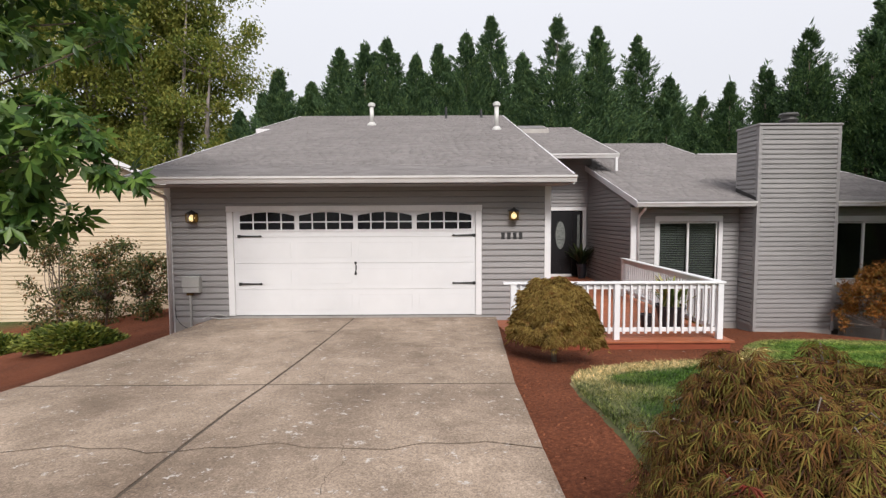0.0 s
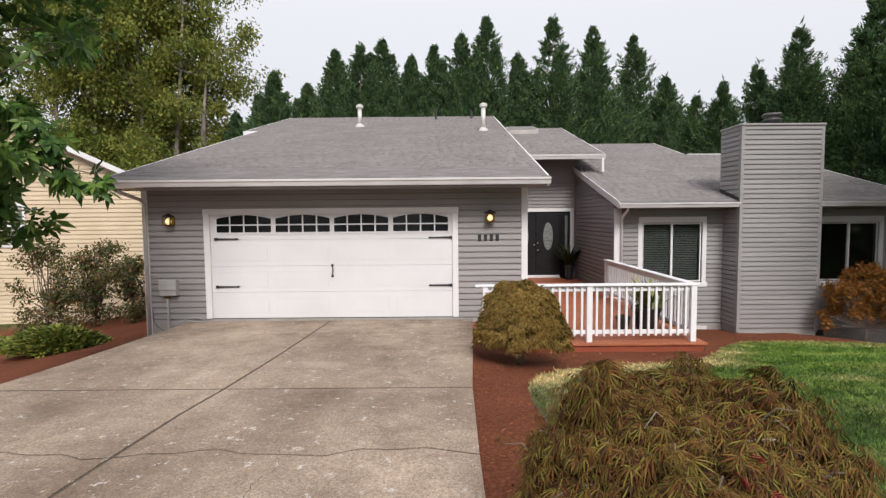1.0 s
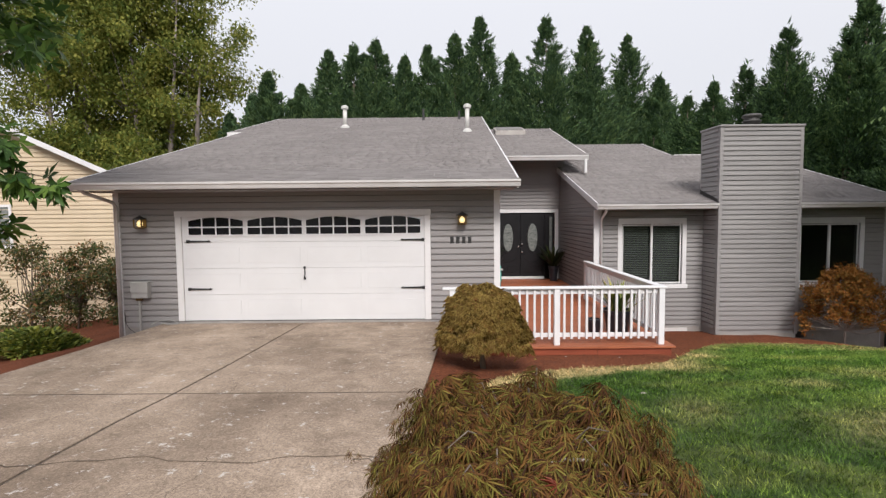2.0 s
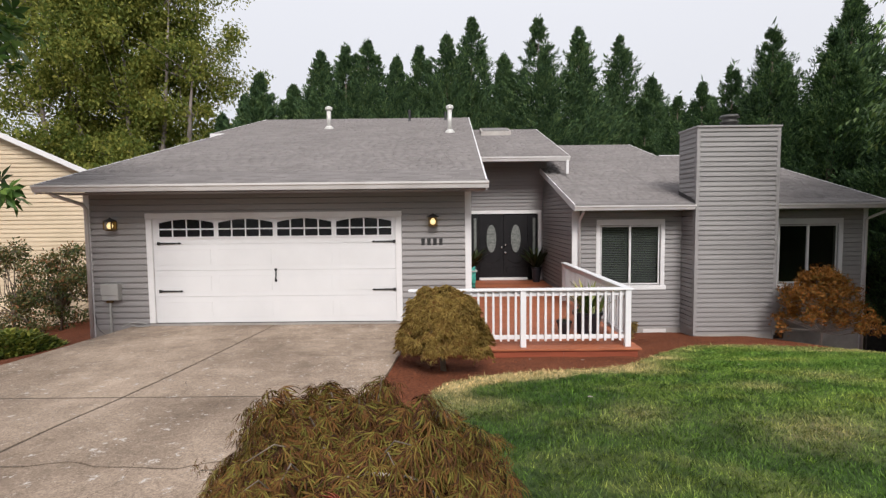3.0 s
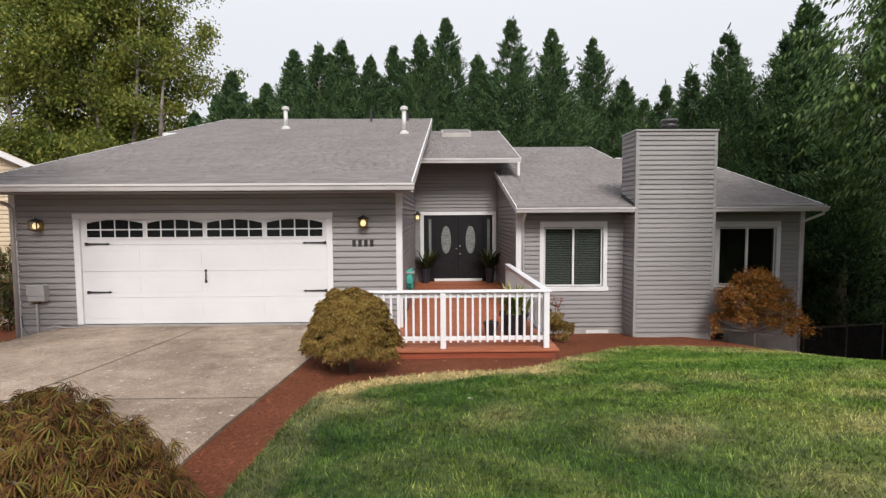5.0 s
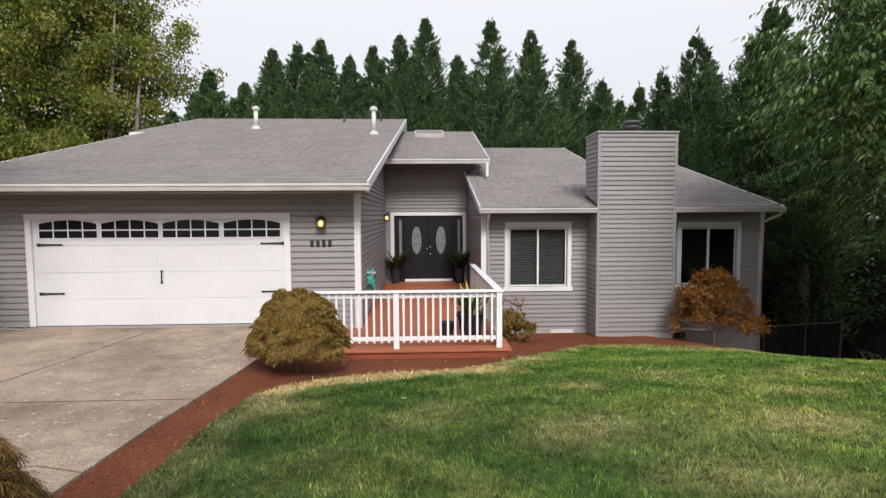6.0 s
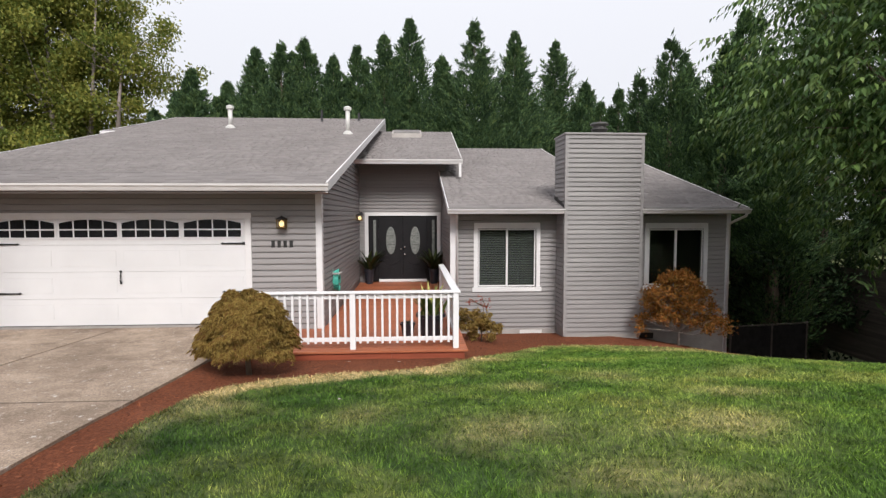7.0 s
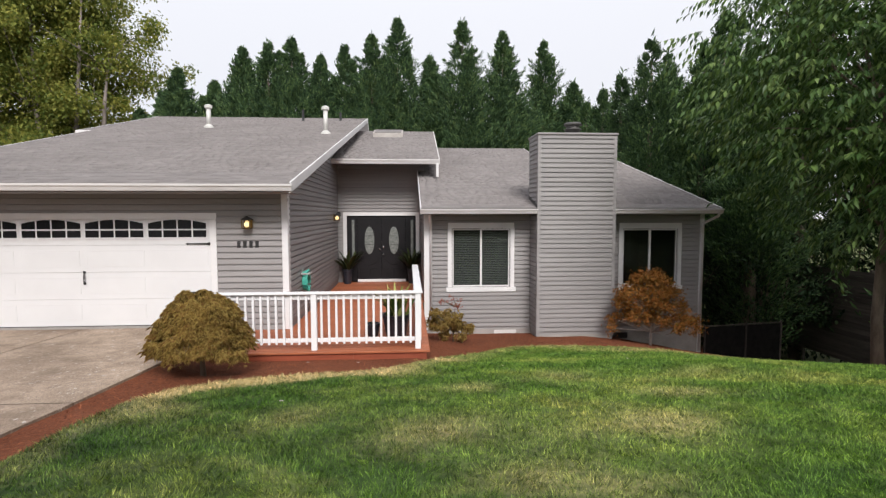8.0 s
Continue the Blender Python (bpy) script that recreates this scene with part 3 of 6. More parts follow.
# mulch chips near the walk
def mulch_chips(count):
    x, y = rng.uniform(0.72, 12.0, count), rng.uniform(2.0, 13.2, count)
    keep = (edge_distance(x, y) < 0.03) & (x > drive_right(y) + 0.02) & ~((x > 0.95) & (x < 4.8) & (y > 8.75)) & ~((x > 4.8) & (y > 13.3))
    x, y = x[keep], y[keep]
    n = len(x)
    at = np.stack([x, y, ground_z(x, y) + 0.006], -1)
    t, fc = [(-0.5, -1, 0), (0.5, -1, 0), (0.4, 1, 0.2), (-0.4, 1, 0.2), (0, 0, 0.5)], [(0, 1, 4), (1, 2, 4), (2, 3, 4), (3, 0, 4)]
    al = np.stack([rng.normal(0, 1, n), rng.normal(0, 1, n), rng.normal(0, 0.3, n)], -1)
    v, f = scatter(t, fc, at, al, np.tile((0.0, 0.0, 1.0), (n, 1)), rng.uniform(0.006, 0.018, n))
    tagged(new("bark_chips", raw_mesh("bark_chips", v, f, CHIP)), "loose red-brown bark chips strewn over the bed", "mulch", kind="stuff")


CHIP = surface("bark_chip", (0.11, 0.037, 0.019), (0.28, 0.098, 0.048), 6, 60, 0.9, 0.2, vary="island", amount=0.5, spec=0.15)
mulch_chips(26000)

# the driveway: slabs with open joints
driveway = thing("driveway", "worn exposed-aggregate concrete driveway with cracks and joints", "driveway", kind="structure")


def slab(y0, y1, s0, s1, wobble0=0.0, wobble1=0.0):
    """A slab between two lines across, from share s0 to s1 of the driveway's width (the long joint is at 0.4975)."""
    def xs(y, s):
        return float(drive_left(y)) * (1 - s) + float(drive_right(y)) * s
    n = 14
    rows = []
    for e, (yy, wob) in enumerate(((y0, wobble0), (y1, wobble1))):
        line = []
        for k in range(n + 1):
            s = s0 + (s1 - s0) * k / n
            y = yy + wob * (math.sin(s * 23) * 0.5 + math.sin(s * 61 + 1) * 0.3 + 0.6 * s) + (0.009 if e == 0 else -0.009)
            gap = 0.017 if (k == 0 and s0 > 0) else (-0.017 if (k == n and s1 < 1) else 0)
            line.append((xs(y, s) + gap, y, float(drive_z(y))))
        rows.append(line)
    sh = Shape()
    rows = [rows[0]] + [[tuple(np.array(a) * (1 - q) + np.array(b) * q) for a, b in zip(*rows)] for q in (0.25, 0.5, 0.75)] + [rows[1]]
    rows = [[(x, y, float(drive_z(y))) for x, y, z in r] for r in rows]
    m = n + 1
    top = [p for r in rows for p in r]
    sh.add(top, [(i * m + k, i * m + k + 1, (i + 1) * m + k + 1, (i + 1) * m + k) for i in range(4) for k in range(n)])
    ring = [k for k in range(m)] + [i * m + n for i in range(1, 5)] + [4 * m + k for k in range(n - 1, -1, -1)] + [i * m for i in range(3, 0, -1)]
    loop = [top[k] for k in ring]
    low = [(x, y, z - 0.14) for x, y, z in loop]
    q = len(loop)
    sh.add(loop + low, [(k, (k + 1) % q, q + (k + 1) % q, q + k) for k in range(q)])
    part("slab", sh, DRIVE, driveway)


for s0, s1 in ((0, 0.4975), (0.4975, 1)):
    slab(5.90, 10.40, s0, s1)
    slab(4.05, 5.90, s0, s1, 0.12, 0)
    slab(1.6, 4.05, s0, s1, 0, 0.12)
    slab(-2.5, 1.6, s0, s1)
    slab(-5.5, -2.5, s0, s1)


def crack(points, width, label):
    """A thin ragged crack that lies in the slab's face."""
    sh = Shape()
    pts = []
    for (xa, ya), (xb, yb) in zip(points, points[1:]):
        for k in range(8):
            q = k / 8
            pts.append((xa + (xb - xa) * q + rng.normal(0, 0.012), ya + (yb - ya) * q + rng.normal(0, 0.018)))
    for (xa, ya), (xb, yb) in zip(pts, pts[1:]):
        d = Vector((xb - xa, yb - ya, 0)).normalized()
        n = Vector((-d.y, d.x, 0)) * width * rng.uniform(0.4, 1.2)
        za, zb = float(drive_z(ya)) + 0.002, float(drive_z(yb)) + 0.002
        sh.add([(xa - n.x, ya - n.y, za), (xb - n.x, yb - n.y, zb), (xb + n.x, yb + n.y, zb), (xa + n.x, ya + n.y, za)], [(0, 1, 2, 3)])
    part("crack", sh, CRACKDARK, driveway, label)


CRACKDARK = surface("dirt_in_crack", (0.05, 0.036, 0.026), (0.10, 0.075, 0.055), 12, 60, 0.95, 0.2)
def across(y, wob, width):
    """A line of dirt along a joint across the driveway."""
    pts = []
    for k in range(25):
        s = k / 24
        yy = y + wob * (math.sin(s * 23) * 0.5 + math.sin(s * 61 + 1) * 0.3 + 0.6 * s)
        pts.append((float(drive_left(yy)) * (1 - s) + float(drive_right(yy)) * s, yy))
    sh = Shape()
    for (xa, ya), (xb, yb) in zip(pts, pts[1:]):
        w0 = width * rng.uniform(0.7, 1.2)
        za, zb = float(drive_z(ya)) + 0.002, float(drive_z(yb)) + 0.002
        sh.add([(xa, ya - w0, za), (xb, yb - w0, zb), (xb, yb + w0, zb), (xa, ya + w0, za)], [(0, 1, 2, 3)])
    part("joint_dirt", sh, CRACKDARK, driveway, "dark dirt in the joint")


def lengthwise(share, y0, y1, width):
    """A line of dirt along the joint that runs up the driveway."""
    sh = Shape()
    ys = [y0 + (y1 - y0) * k / 40 for k in range(41)]
    for ya, yb in zip(ys, ys[1:]):
        xa, xb = (float(drive_left(q)) * (1 - share) + float(drive_right(q)) * share for q in (ya, yb))
        wa = width * rng.uniform(0.8, 1.3)
        za, zb = float(drive_z(ya)) - 0.006, float(drive_z(yb)) - 0.006
        sh.add([(xa - wa, ya, za), (xa + wa, ya, za), (xb + wa, yb, zb), (xb - wa, yb, zb)], [(0, 1, 2, 3)])
    part("joint_dirt", sh, CRACKDARK, driveway, "dark dirt in the joint")


lengthwise(0.4975, -5.0, 10.38, 0.016)
across(5.9, 0.0, 0.011)
across(4.05, 0.12, 0.0045)
crack([(-0.95, 4.15), (-0.85, 3.9), (-0.95, 3.6), (-0.92, 3.3)], 0.0022, "fine dark crack")
crack([(-2.0, 6.6), (-1.7, 6.5), (-1.55, 6.2), (-1.5, 5.92)], 0.003, "fine dark crack")
crack([(-4.6, 9.0), (-3.4, 9.05), (-2.3, 9.0), (-1.0, 9.08), (0.8, 9.0)], 0.004, "faint crack across the slab")


# ---- the house ----
house = thing("house", "single-storey grey lap-sided house with white trim and shingle roof", "house", (2.0, 14.0, 0.0))
EXPO = 0.12
SLOPE = 0.267
GY, EY, RY = 10.43, 17.66, 13.62      # garage front, entry wall, right-wing front
GL, GR, WL, WR = -5.60, 2.05, 4.90, 12.52
boards = {}


def board(length, flip):
    """A lap board along x, its face towards -y, one mesh for each length."""
    key = (round(length, 2), flip)
    if key not in boards:
        h, s = EXPO + 0.012, Shape()
        sec = [(0, 0.002, 0.004), (0, -0.030, 0), (0, -0.033, 0.008), (0, -0.027, h * 0.70), (0, -0.005, h * 0.755), (0, -0.003, h), (0, 0.002, h)]
        s.prism(sec, (length, 0, 0))
        boards[key] = s.mesh("siding_board", SIDING)
    return boards[key]


def lay_board(wall, x0, x1, y0, z, turn):
    """A board on a wall: turn 0 faces -y, 90 faces +x (runs along +y), -90 faces -x (runs along -y)."""
    ob = new("siding_board", board(x1 - x0, turn))
    ob.parent = wall
    base = origin_of(wall)
    if turn == 0:
        ob.matrix_local = pose(x0 - base.x, y0 - base.y, z - base.z)
    elif turn == 90:
        ob.matrix_local = pose(y0 - base.x, x0 - base.y, z - base.z, 0, 0, 90)
    else:
        ob.matrix_local = pose(y0 - base.x, x1 - base.y, z - base.z, 0, 0, -90)


def side_wall(wall, spans, z0, z1, place, turn):
    """Courses of boards; spans(z) gives the stretches that the wall has at a height."""
    k = math.ceil(round((z0 + 2.4) / EXPO, 3))
    z = k * EXPO - 2.4
    while z < z1:
        for a, b in spans(z + EXPO * 0.5):
            if b - a > 0.05:
                lay_board(wall, a, b, place, z, turn)
        z += EXPO


def main_roof(y):
    return 2.74 + SLOPE * (y - 9.55)


def wing_roof(y):
    return 2.33 + 0.28 * (y - 12.93)


def entry_roof(y):
    return 3.92 + 0.285 * (y - 16.3)


# garage front
w = part("wall", Shape().box(GL, -4.30, GY, GY + 0.14, -0.5, 2.66).box(0.58, GR, GY, GY + 0.14, -0.5, 2.66).box(-4.30, 0.58, GY, GY + 0.14, 2.12, 2.66), SIDING, house, "grey lap siding wall round the garage door")
side_wall(w, lambda z: [(GL + 0.02, -4.41), (0.69, GR - 0.08)] if z < 2.21 else [(GL + 0.02, GR - 0.08)], -0.16, 2.62, GY, 0)
part("foundation", Shape().box(GL - 0.01, -4.42, GY - 0.03, GY - 0.003, -0.6, -0.10), CONCRETE, house)
# garage right side, up to the ridge
w = part("wall", Shape().prism([(GR, GY + 0.14, -0.6), (GR, GY + 0.14, main_roof(GY) - 0.16), (GR, 23.4, main_roof(23.4) - 0.16), (GR, 32, main_roof(14.8) - 0.16), (GR, 32, -0.6)], (-0.14, 0, 0)), SIDING, house)
side_wall(w, lambda z: [(max(GY + 0.09, (z + 0.10 - 2.74) / SLOPE + 9.55), EY - 0.02 if z < 4.1 else 23.0)], -0.1, 6.2, GR, 90)
# entry wall
w = part("wall", Shape().box(GR, 2.36, EY, EY + 0.14, -0.6, 4.2).box(4.72, WL + 0.1, EY, EY + 0.14, -0.6, 4.2).box(2.36, 4.72, EY, EY + 0.14, 2.14, 4.2), SIDING, house)
side_wall(w, lambda z: [(GR + 0.02, 2.27), (4.82, WL - 0.02)] if z < 2.22 else [(GR + 0.02, WL - 0.02)], -0.1, 4.15, EY, 0)
# right wing, left side
w = part("wall", Shape().prism([(WL, RY + 0.14, -1.3), (WL, RY + 0.14, wing_roof(RY) - 0.14), (WL, 18.4, wing_roof(18.4) - 0.14), (WL, 22.6, 5.3), (WL, 28, 3.6), (WL, 28, -1.3)], (0.14, 0, 0)), SIDING, house)
side_wall(w, lambda z: [(max(RY + 0.02, (z + 0.10 - 2.33) / 0.28 + 12.93), EY - 0.02)], -0.9, 3.6, WL, -90)
# right wing, front: two windows
W1, W2 = (5.63, 7.16, 0.25, 1.79), (10.29, 11.79, 0.25, 1.77)
s = Shape().box(WL, W1[0], RY, RY + 0.14, -1.7, 2.34).box(W1[1], W2[0], RY, RY + 0.14, -1.7, 2.34).box(W2[1], WR, RY, RY + 0.14, -1.9, 2.34)
for a in (W1, W2):
    s.box(a[0], a[1], RY, RY + 0.14, -1.7, a[2]).box(a[0], a[1], RY, RY + 0.14, a[3], 2.34)
w = part("wall", s, SIDING, house)
CL, CR, CF, CB, CT = 7.75, 9.74, 12.90, 13.80, 4.19


def front_spans(z):
    left, right = [(WL + 0.1, CL - 0.02)], [(CR + 0.02, WR - 0.08)]
    if W1[2] - 0.12 < z < W1[3] + 0.16:
        left = [(WL + 0.1, W1[0] - 0.12), (W1[1] + 0.12, CL - 0.02)]
    if W2[2] - 0.12 < z < W2[3] + 0.16:
        right = [(CR + 0.02, W2[0] - 0.12), (W2[1] + 0.12, WR - 0.08)]
    return (left if z > -0.88 else []) + (right if z > -1.0 else [])


side_wall(w, front_spans, -1.02, 2.3, RY, 0)
part("foundation", Shape().box(WL - 0.02, CL, RY - 0.03, RY - 0.003, -1.5, -0.90), CONCRETE, house)
part("foundation", Shape().box(CR, WR + 0.01, RY - 0.03, RY - 0.003, -2.0, -1.04), CONCRETE, house)
part("foundation_vent", Shape().box(6.75, 7.35, RY - 0.045, RY - 0.032, -1.03, -0.93, 0.005), TRIM_DUSTY, house, "white foundation vent")
part("foundation_vent", Shape().box(9.95, 10.45, RY - 0.045, RY - 0.032, -1.22, -1.06, 0.005), BLACKIRON, house, "dark foundation vent")
# far walls that close the house
part("wall", Shape().box(GL, GL + 0.14, GY + 0.14, 32, -1.6, 2.74).prism([(GL, GY + 0.14, 2.74), (GL, 23.4, main_roof(23.4) - 0.16), (GL, 32, main_roof(14.8) - 0.16), (GL, 32, 2.74)], (0.14, 0, 0)), SIDING, house)
part("wall", Shape().box(WR - 0.14, WR, RY + 0.14, 26, -2.4, 2.3).prism([(WR, RY + 0.14, 2.3), (WR, 19.7, wing_roof(19.7) - 0.14), (WR, 26, 2.4)], (-0.14, 0, 0)), SIDING, house)
part("wall", Shape().box(GL, GR, 32, 32.14, -2, 3.9).box(WL, WR, 28, 28.14, -2.4, 3.4), SIDING, house)

# corner boards and trim
for x0, x1, y0, y1, z0, z1 in ((GL - 0.03, GL + 0.09, GY - 0.035, GY + 0.09, -0.45, 2.6), (GR - 0.095, GR + 0.03, GY - 0.035, GY + 0.165, -0.12, 2.62), (WL - 0.03, WL + 0.165, RY - 0.035, RY + 0.02, -0.9, 2.2), (WR - 0.09, WR + 0.03, RY - 0.035, RY + 0.09, -1.75, 2.2)):
    part("corner_board", Shape().box(x0, x1, y0, y1, z0, z1, 0.006), TRIM, house)

# chimney chase
w = part("chimney", Shape().box(CL, CR, CF, CB, -1.25, CT), SIDING, house, "grey lap-sided chimney chase with a metal cap")
side_wall(w, lambda z: [(CL + 0.06, CR - 0.06)], -0.92, CT - 0.1, CF, 0)
side_wall(w, lambda z: [(CF + 0.07, CB - 0.02)], -0.92, CT - 0.1, CL, -90)
side_wall(w, lambda z: [(CF + 0.07, CB - 0.02)], -0.92, CT - 0.1, CR, 90)
for x in (CL, CR):
    sx = -1 if x == CL else 1
    part("chimney_corner_board", Shape().box(min(x + sx * 0.025, x - sx * 0.06), max(x + sx * 0.025, x - sx * 0.06), CF - 0.03, CF + 0.07, -0.95, CT - 0.02, 0.005), SIDING, w)
part("chimney_corner_board", Shape().box(CL - 0.025, CL + 0.03, CB - 0.05, CB + 0.02, 2.4, CT - 0.02, 0.005), SIDING, w)
part("chimney_top", Shape().box(CL - 0.05, CR + 0.05, CF - 0.06, CB + 0.05, CT - 0.02, CT + 0.035, 0.012), SIDING, w)
part("chimney_cap", Shape().box(8.45, 9.05, 13.12, 13.6, CT + 0.03, CT + 0.09, 0.02).lathe(8.76, 13.36, [(0.19, CT + 0.08), (0.19, CT + 0.17), (0.22, CT + 0.18), (0.22, CT + 0.20), (0.17, CT + 0.21), (0.17, CT + 0.29), (0.24, CT + 0.30), (0.20, CT + 0.36), (0.05, CT + 0.38)]), CAPMETAL, w, "weathered dark metal chimney cap", True)
part("chimney_base", Shape().box(CL + 0.03, CR - 0.05, CF - 0.01, CB, -1.5, -0.93), CONCRETE, w)
part("flashing", Shape().prism([(CL - 0.004, CF + 0.02, wing_roof(CF) + 0.02), (CL - 0.004, CB, wing_roof(CB) + 0.02), (CL - 0.004, CB, wing_roof(CB) + 0.12), (CL - 0.004, CF + 0.02, wing_roof(CF) + 0.10)], (-0.03, 0, 0)), BLACKIRON, w, "black roof flashing")


# ---- roofs ----
def roof_plane(name, corners, label=""):
    """A thick deck under the shingles: corners (x, y, z) in order."""
    s = Shape().prism([Vector(c) - Vector((0, 0, 0.02)) for c in corners], (0, 0, -0.12))
    return part(name, s, TRIM_DUSTY, house, label)


def shingles(roof, x_of, y0, y1, z_of, near_y):
    """Courses of uneven tabs; x_of(y) gives the left and right edge. The nearest are objects of their own."""
    tabs = []
    y, k = y0, 0
    while y < y1 - 0.02:
        xl, xr = x_of(y)
        x = xl - rng.uniform(0, 0.25)
        while x < xr:
            wide = rng.uniform(0.14, 0.36)
            a, b = max(x, xl), min(x + wide, xr)
            if b - a > 0.02:
                tabs.append((a + 0.002, b - 0.002, y - rng.uniform(0, 0.012), min(y + 0.17, y1), rng.uniform(0.009, 0.019)))
            x += wide
        y += 0.138
        k += 1
    singles, rest_v, rest_f = [], [], []
    for a, b, ya, yb, th in tabs:
        za, zb = z_of(ya), z_of(yb)
        vs = [(a, ya, za), (b, ya, za), (b, ya, za + th), (a, ya, za + th), (b, yb, zb + 0.003), (a, yb, zb + 0.003), (b, yb, zb - 0.004), (a, yb, zb - 0.004)]
        if ya < near_y and len(singles) < 290:
            singles.append((vs))
        else:
            n = len(rest_v)
            rest_v += vs
            rest_f += [(n, n + 1, n + 2, n + 3), (n + 3, n + 2, n + 4, n + 5), (n, n + 3, n + 5, n + 7), (n + 1, n + 6, n + 4, n + 2)]
    base = origin_of(roof)
    for vs in singles:
        me = bpy.data.meshes.new("shingle")
        me.from_pydata(vs, [], [(0, 1, 2, 3), (3, 2, 4, 5), (0, 3, 5, 7), (1, 6, 4, 2)])
        me.materials.append(SHINGLE_ONE)
        ob = new("shingle", me)
        ob.parent, ob.location = roof, -base
    ob = new("shingles", raw_mesh("shingles", rest_v, rest_f, SHINGLE))
    ob.parent, ob.location = roof, -base
    tagged(ob, "weathered grey asphalt shingles", kind="stuff")


SHINGLE_ONE = surface("weathered_grey_shingle_tab", (0.185, 0.168, 0.164), (0.225, 0.206, 0.201), 0.8, 140, 0.9, 0.4, vary="object", amount=0.12, spec=0.2)


def main_edges(y):
    return (-5.9 if y < 17.8 else -6.35), 2.33 + 0.025 * (y - 9.55)


RIDGE = 23.4
r_main = roof_plane("roof", [(-5.88, 9.57, main_roof(9.57)), (2.31, 9.57, main_roof(9.57)), (2.31 + 0.34, RIDGE, main_roof(RIDGE)), (-6.33, RIDGE, main_roof(RIDGE)), (-6.33, 17.8, main_roof(17.8)), (-5.88, 17.8, main_roof(17.8))], "grey shingle roof over the garage")
roof_plane("roof", [(-6.33, RIDGE, main_roof(RIDGE)), (2.65, RIDGE, main_roof(RIDGE)), (2.33, 33, main_roof(13.8)), (-6.3, 33, main_roof(13.8))])
r_entry = roof_plane("roof", [(GR + 0.01, 16.32, entry_roof(16.32)), (5.44, 16.32, entry_roof(16.32)), (5.58, 23.0, entry_roof(23.0)), (GR + 0.01, 23.0, entry_roof(23.0))], "grey shingle roof over the entry")
roof_plane("roof", [(GR + 0.01, 23.0, entry_roof(23)), (5.58, 23.0, entry_roof(23)), (5.5, 29, 4.2), (GR + 0.01, 29, 4.2)])
r_wing = roof_plane("roof", [(4.79, 12.95, wing_roof(12.95)), (12.61, 12.95, wing_roof(12.95)), (12.61, 19.8, wing_roof(19.8)), (9.62, 19.8, wing_roof(19.8)), (9.57, 22.8, wing_roof(22.8)), (4.79, 22.8, wing_roof(22.8))], "grey shingle roof over the right wing")
roof_plane("roof", [(4.79, 22.8, wing_roof(22.8)), (9.57, 22.8, wing_roof(22.8)), (9.57, 29, 3.3), (4.79, 29, 3.3)])
roof_plane("roof", [(9.62, 19.8, wing_roof(19.8)), (12.61, 19.8, wing_roof(19.8)), (12.61, 26.5, 2.3), (9.62, 26.5, 2.3)])

# fascias, gutters and rakes
def rake(x0, x1, ya, yb, zf, h=0.17):
    return Shape().prism([(x0, ya, zf(ya) + 0.012), (x0, yb, zf(yb) + 0.012), (x0, yb, zf(yb) - h), (x0, ya, zf(ya) - h)], (x1 - x0, 0, 0))


def gutter(x0, x1, y, top, h=0.125):
    """A K-style gutter: stepped front, open top."""
    sec = [(x0, y + 0.06, top), (x0, y + 0.06, top - h), (x0, y - 0.02, top - h), (x0, y - 0.045, top - h * 0.45), (x0, y - 0.065, top - h * 0.3), (x0, y - 0.065, top), (x0, y - 0.055, top), (x0, y - 0.045, top - h * 0.2), (x0, y + 0.05, top - h * 0.2), (x0, y + 0.05, top)]
    return Shape().prism(sec, (x1 - x0, 0, 0))


part("gutter", gutter(-5.93, 2.36, 9.55, 2.735), TRIM_DUSTY, house, "white gutter along the garage eave")
part("gutter", gutter(GR + 0.03, 5.46, 16.3, 3.905, 0.14), TRIM_DUSTY, house)
part("gutter", gutter(4.77, CL - 0.01, 12.92, 2.315, 0.12), TRIM_DUSTY, house)
part("gutter", gutter(CR + 0.01, 12.64, 12.92, 2.315, 0.12), TRIM_DUSTY, house)
s = Shape().prism([(2.335, 9.56, main_roof(9.56) + 0.02), (2.675, RIDGE, main_roof(RIDGE) + 0.02), (2.675, RIDGE, main_roof(RIDGE) - 0.17), (2.335, 9.56, main_roof(9.56) - 0.17)], (-0.03, 0, 0))
part("rake_board", s, TRIM, house)
s = Shape().prism([(2.675, RIDGE, main_roof(RIDGE) + 0.02), (2.36, 33, main_roof(13.8) + 0.02), (2.36, 33, main_roof(13.8) - 0.17), (2.675, RIDGE, main_roof(RIDGE) - 0.17)], (-0.03, 0, 0))
part("rake_board", s, TRIM, house)
part("rake_board", rake(-5.925, -5.895, 9.56, 17.8, main_roof), TRIM, house)
part("rake_board", rake(-6.375, -6.345, 17.8, RIDGE, main_roof), TRIM, house)
part("rake_board", Shape().box(-6.37, -5.93, 17.75, 17.79, main_roof(17.8) - 0.16, main_roof(17.8) + 0.01), TRIM, house)
part("rake_board", rake(4.765, 4.79, 12.95, 18.2, wing_roof, 0.16), TRIM, house)
part("rake_board", rake(12.61, 12.64, 12.95, 19.8, wing_roof, 0.16), TRIM, house)
part("rake_board", rake(9.57, 9.60, 19.9, 22.8, wing_roof, 0.12), TRIM_DUSTY, house)
part("rake_board", Shape().box(9.7, 12.62, 19.86, 19.9, wing_roof(19.8) - 0.02, wing_roof(19.8) + 0.045), TRIM, house)
part("rake_board", Shape().prism([(5.455, 16.32, entry_roof(16.32) + 0.012), (5.60, 23, entry_roof(23) + 0.012), (5.60, 23, entry_roof(23) - 0.15), (5.455, 16.32, entry_roof(16.32) - 0.15)], (-0.03, 0, 0)), TRIM_DUSTY, house)

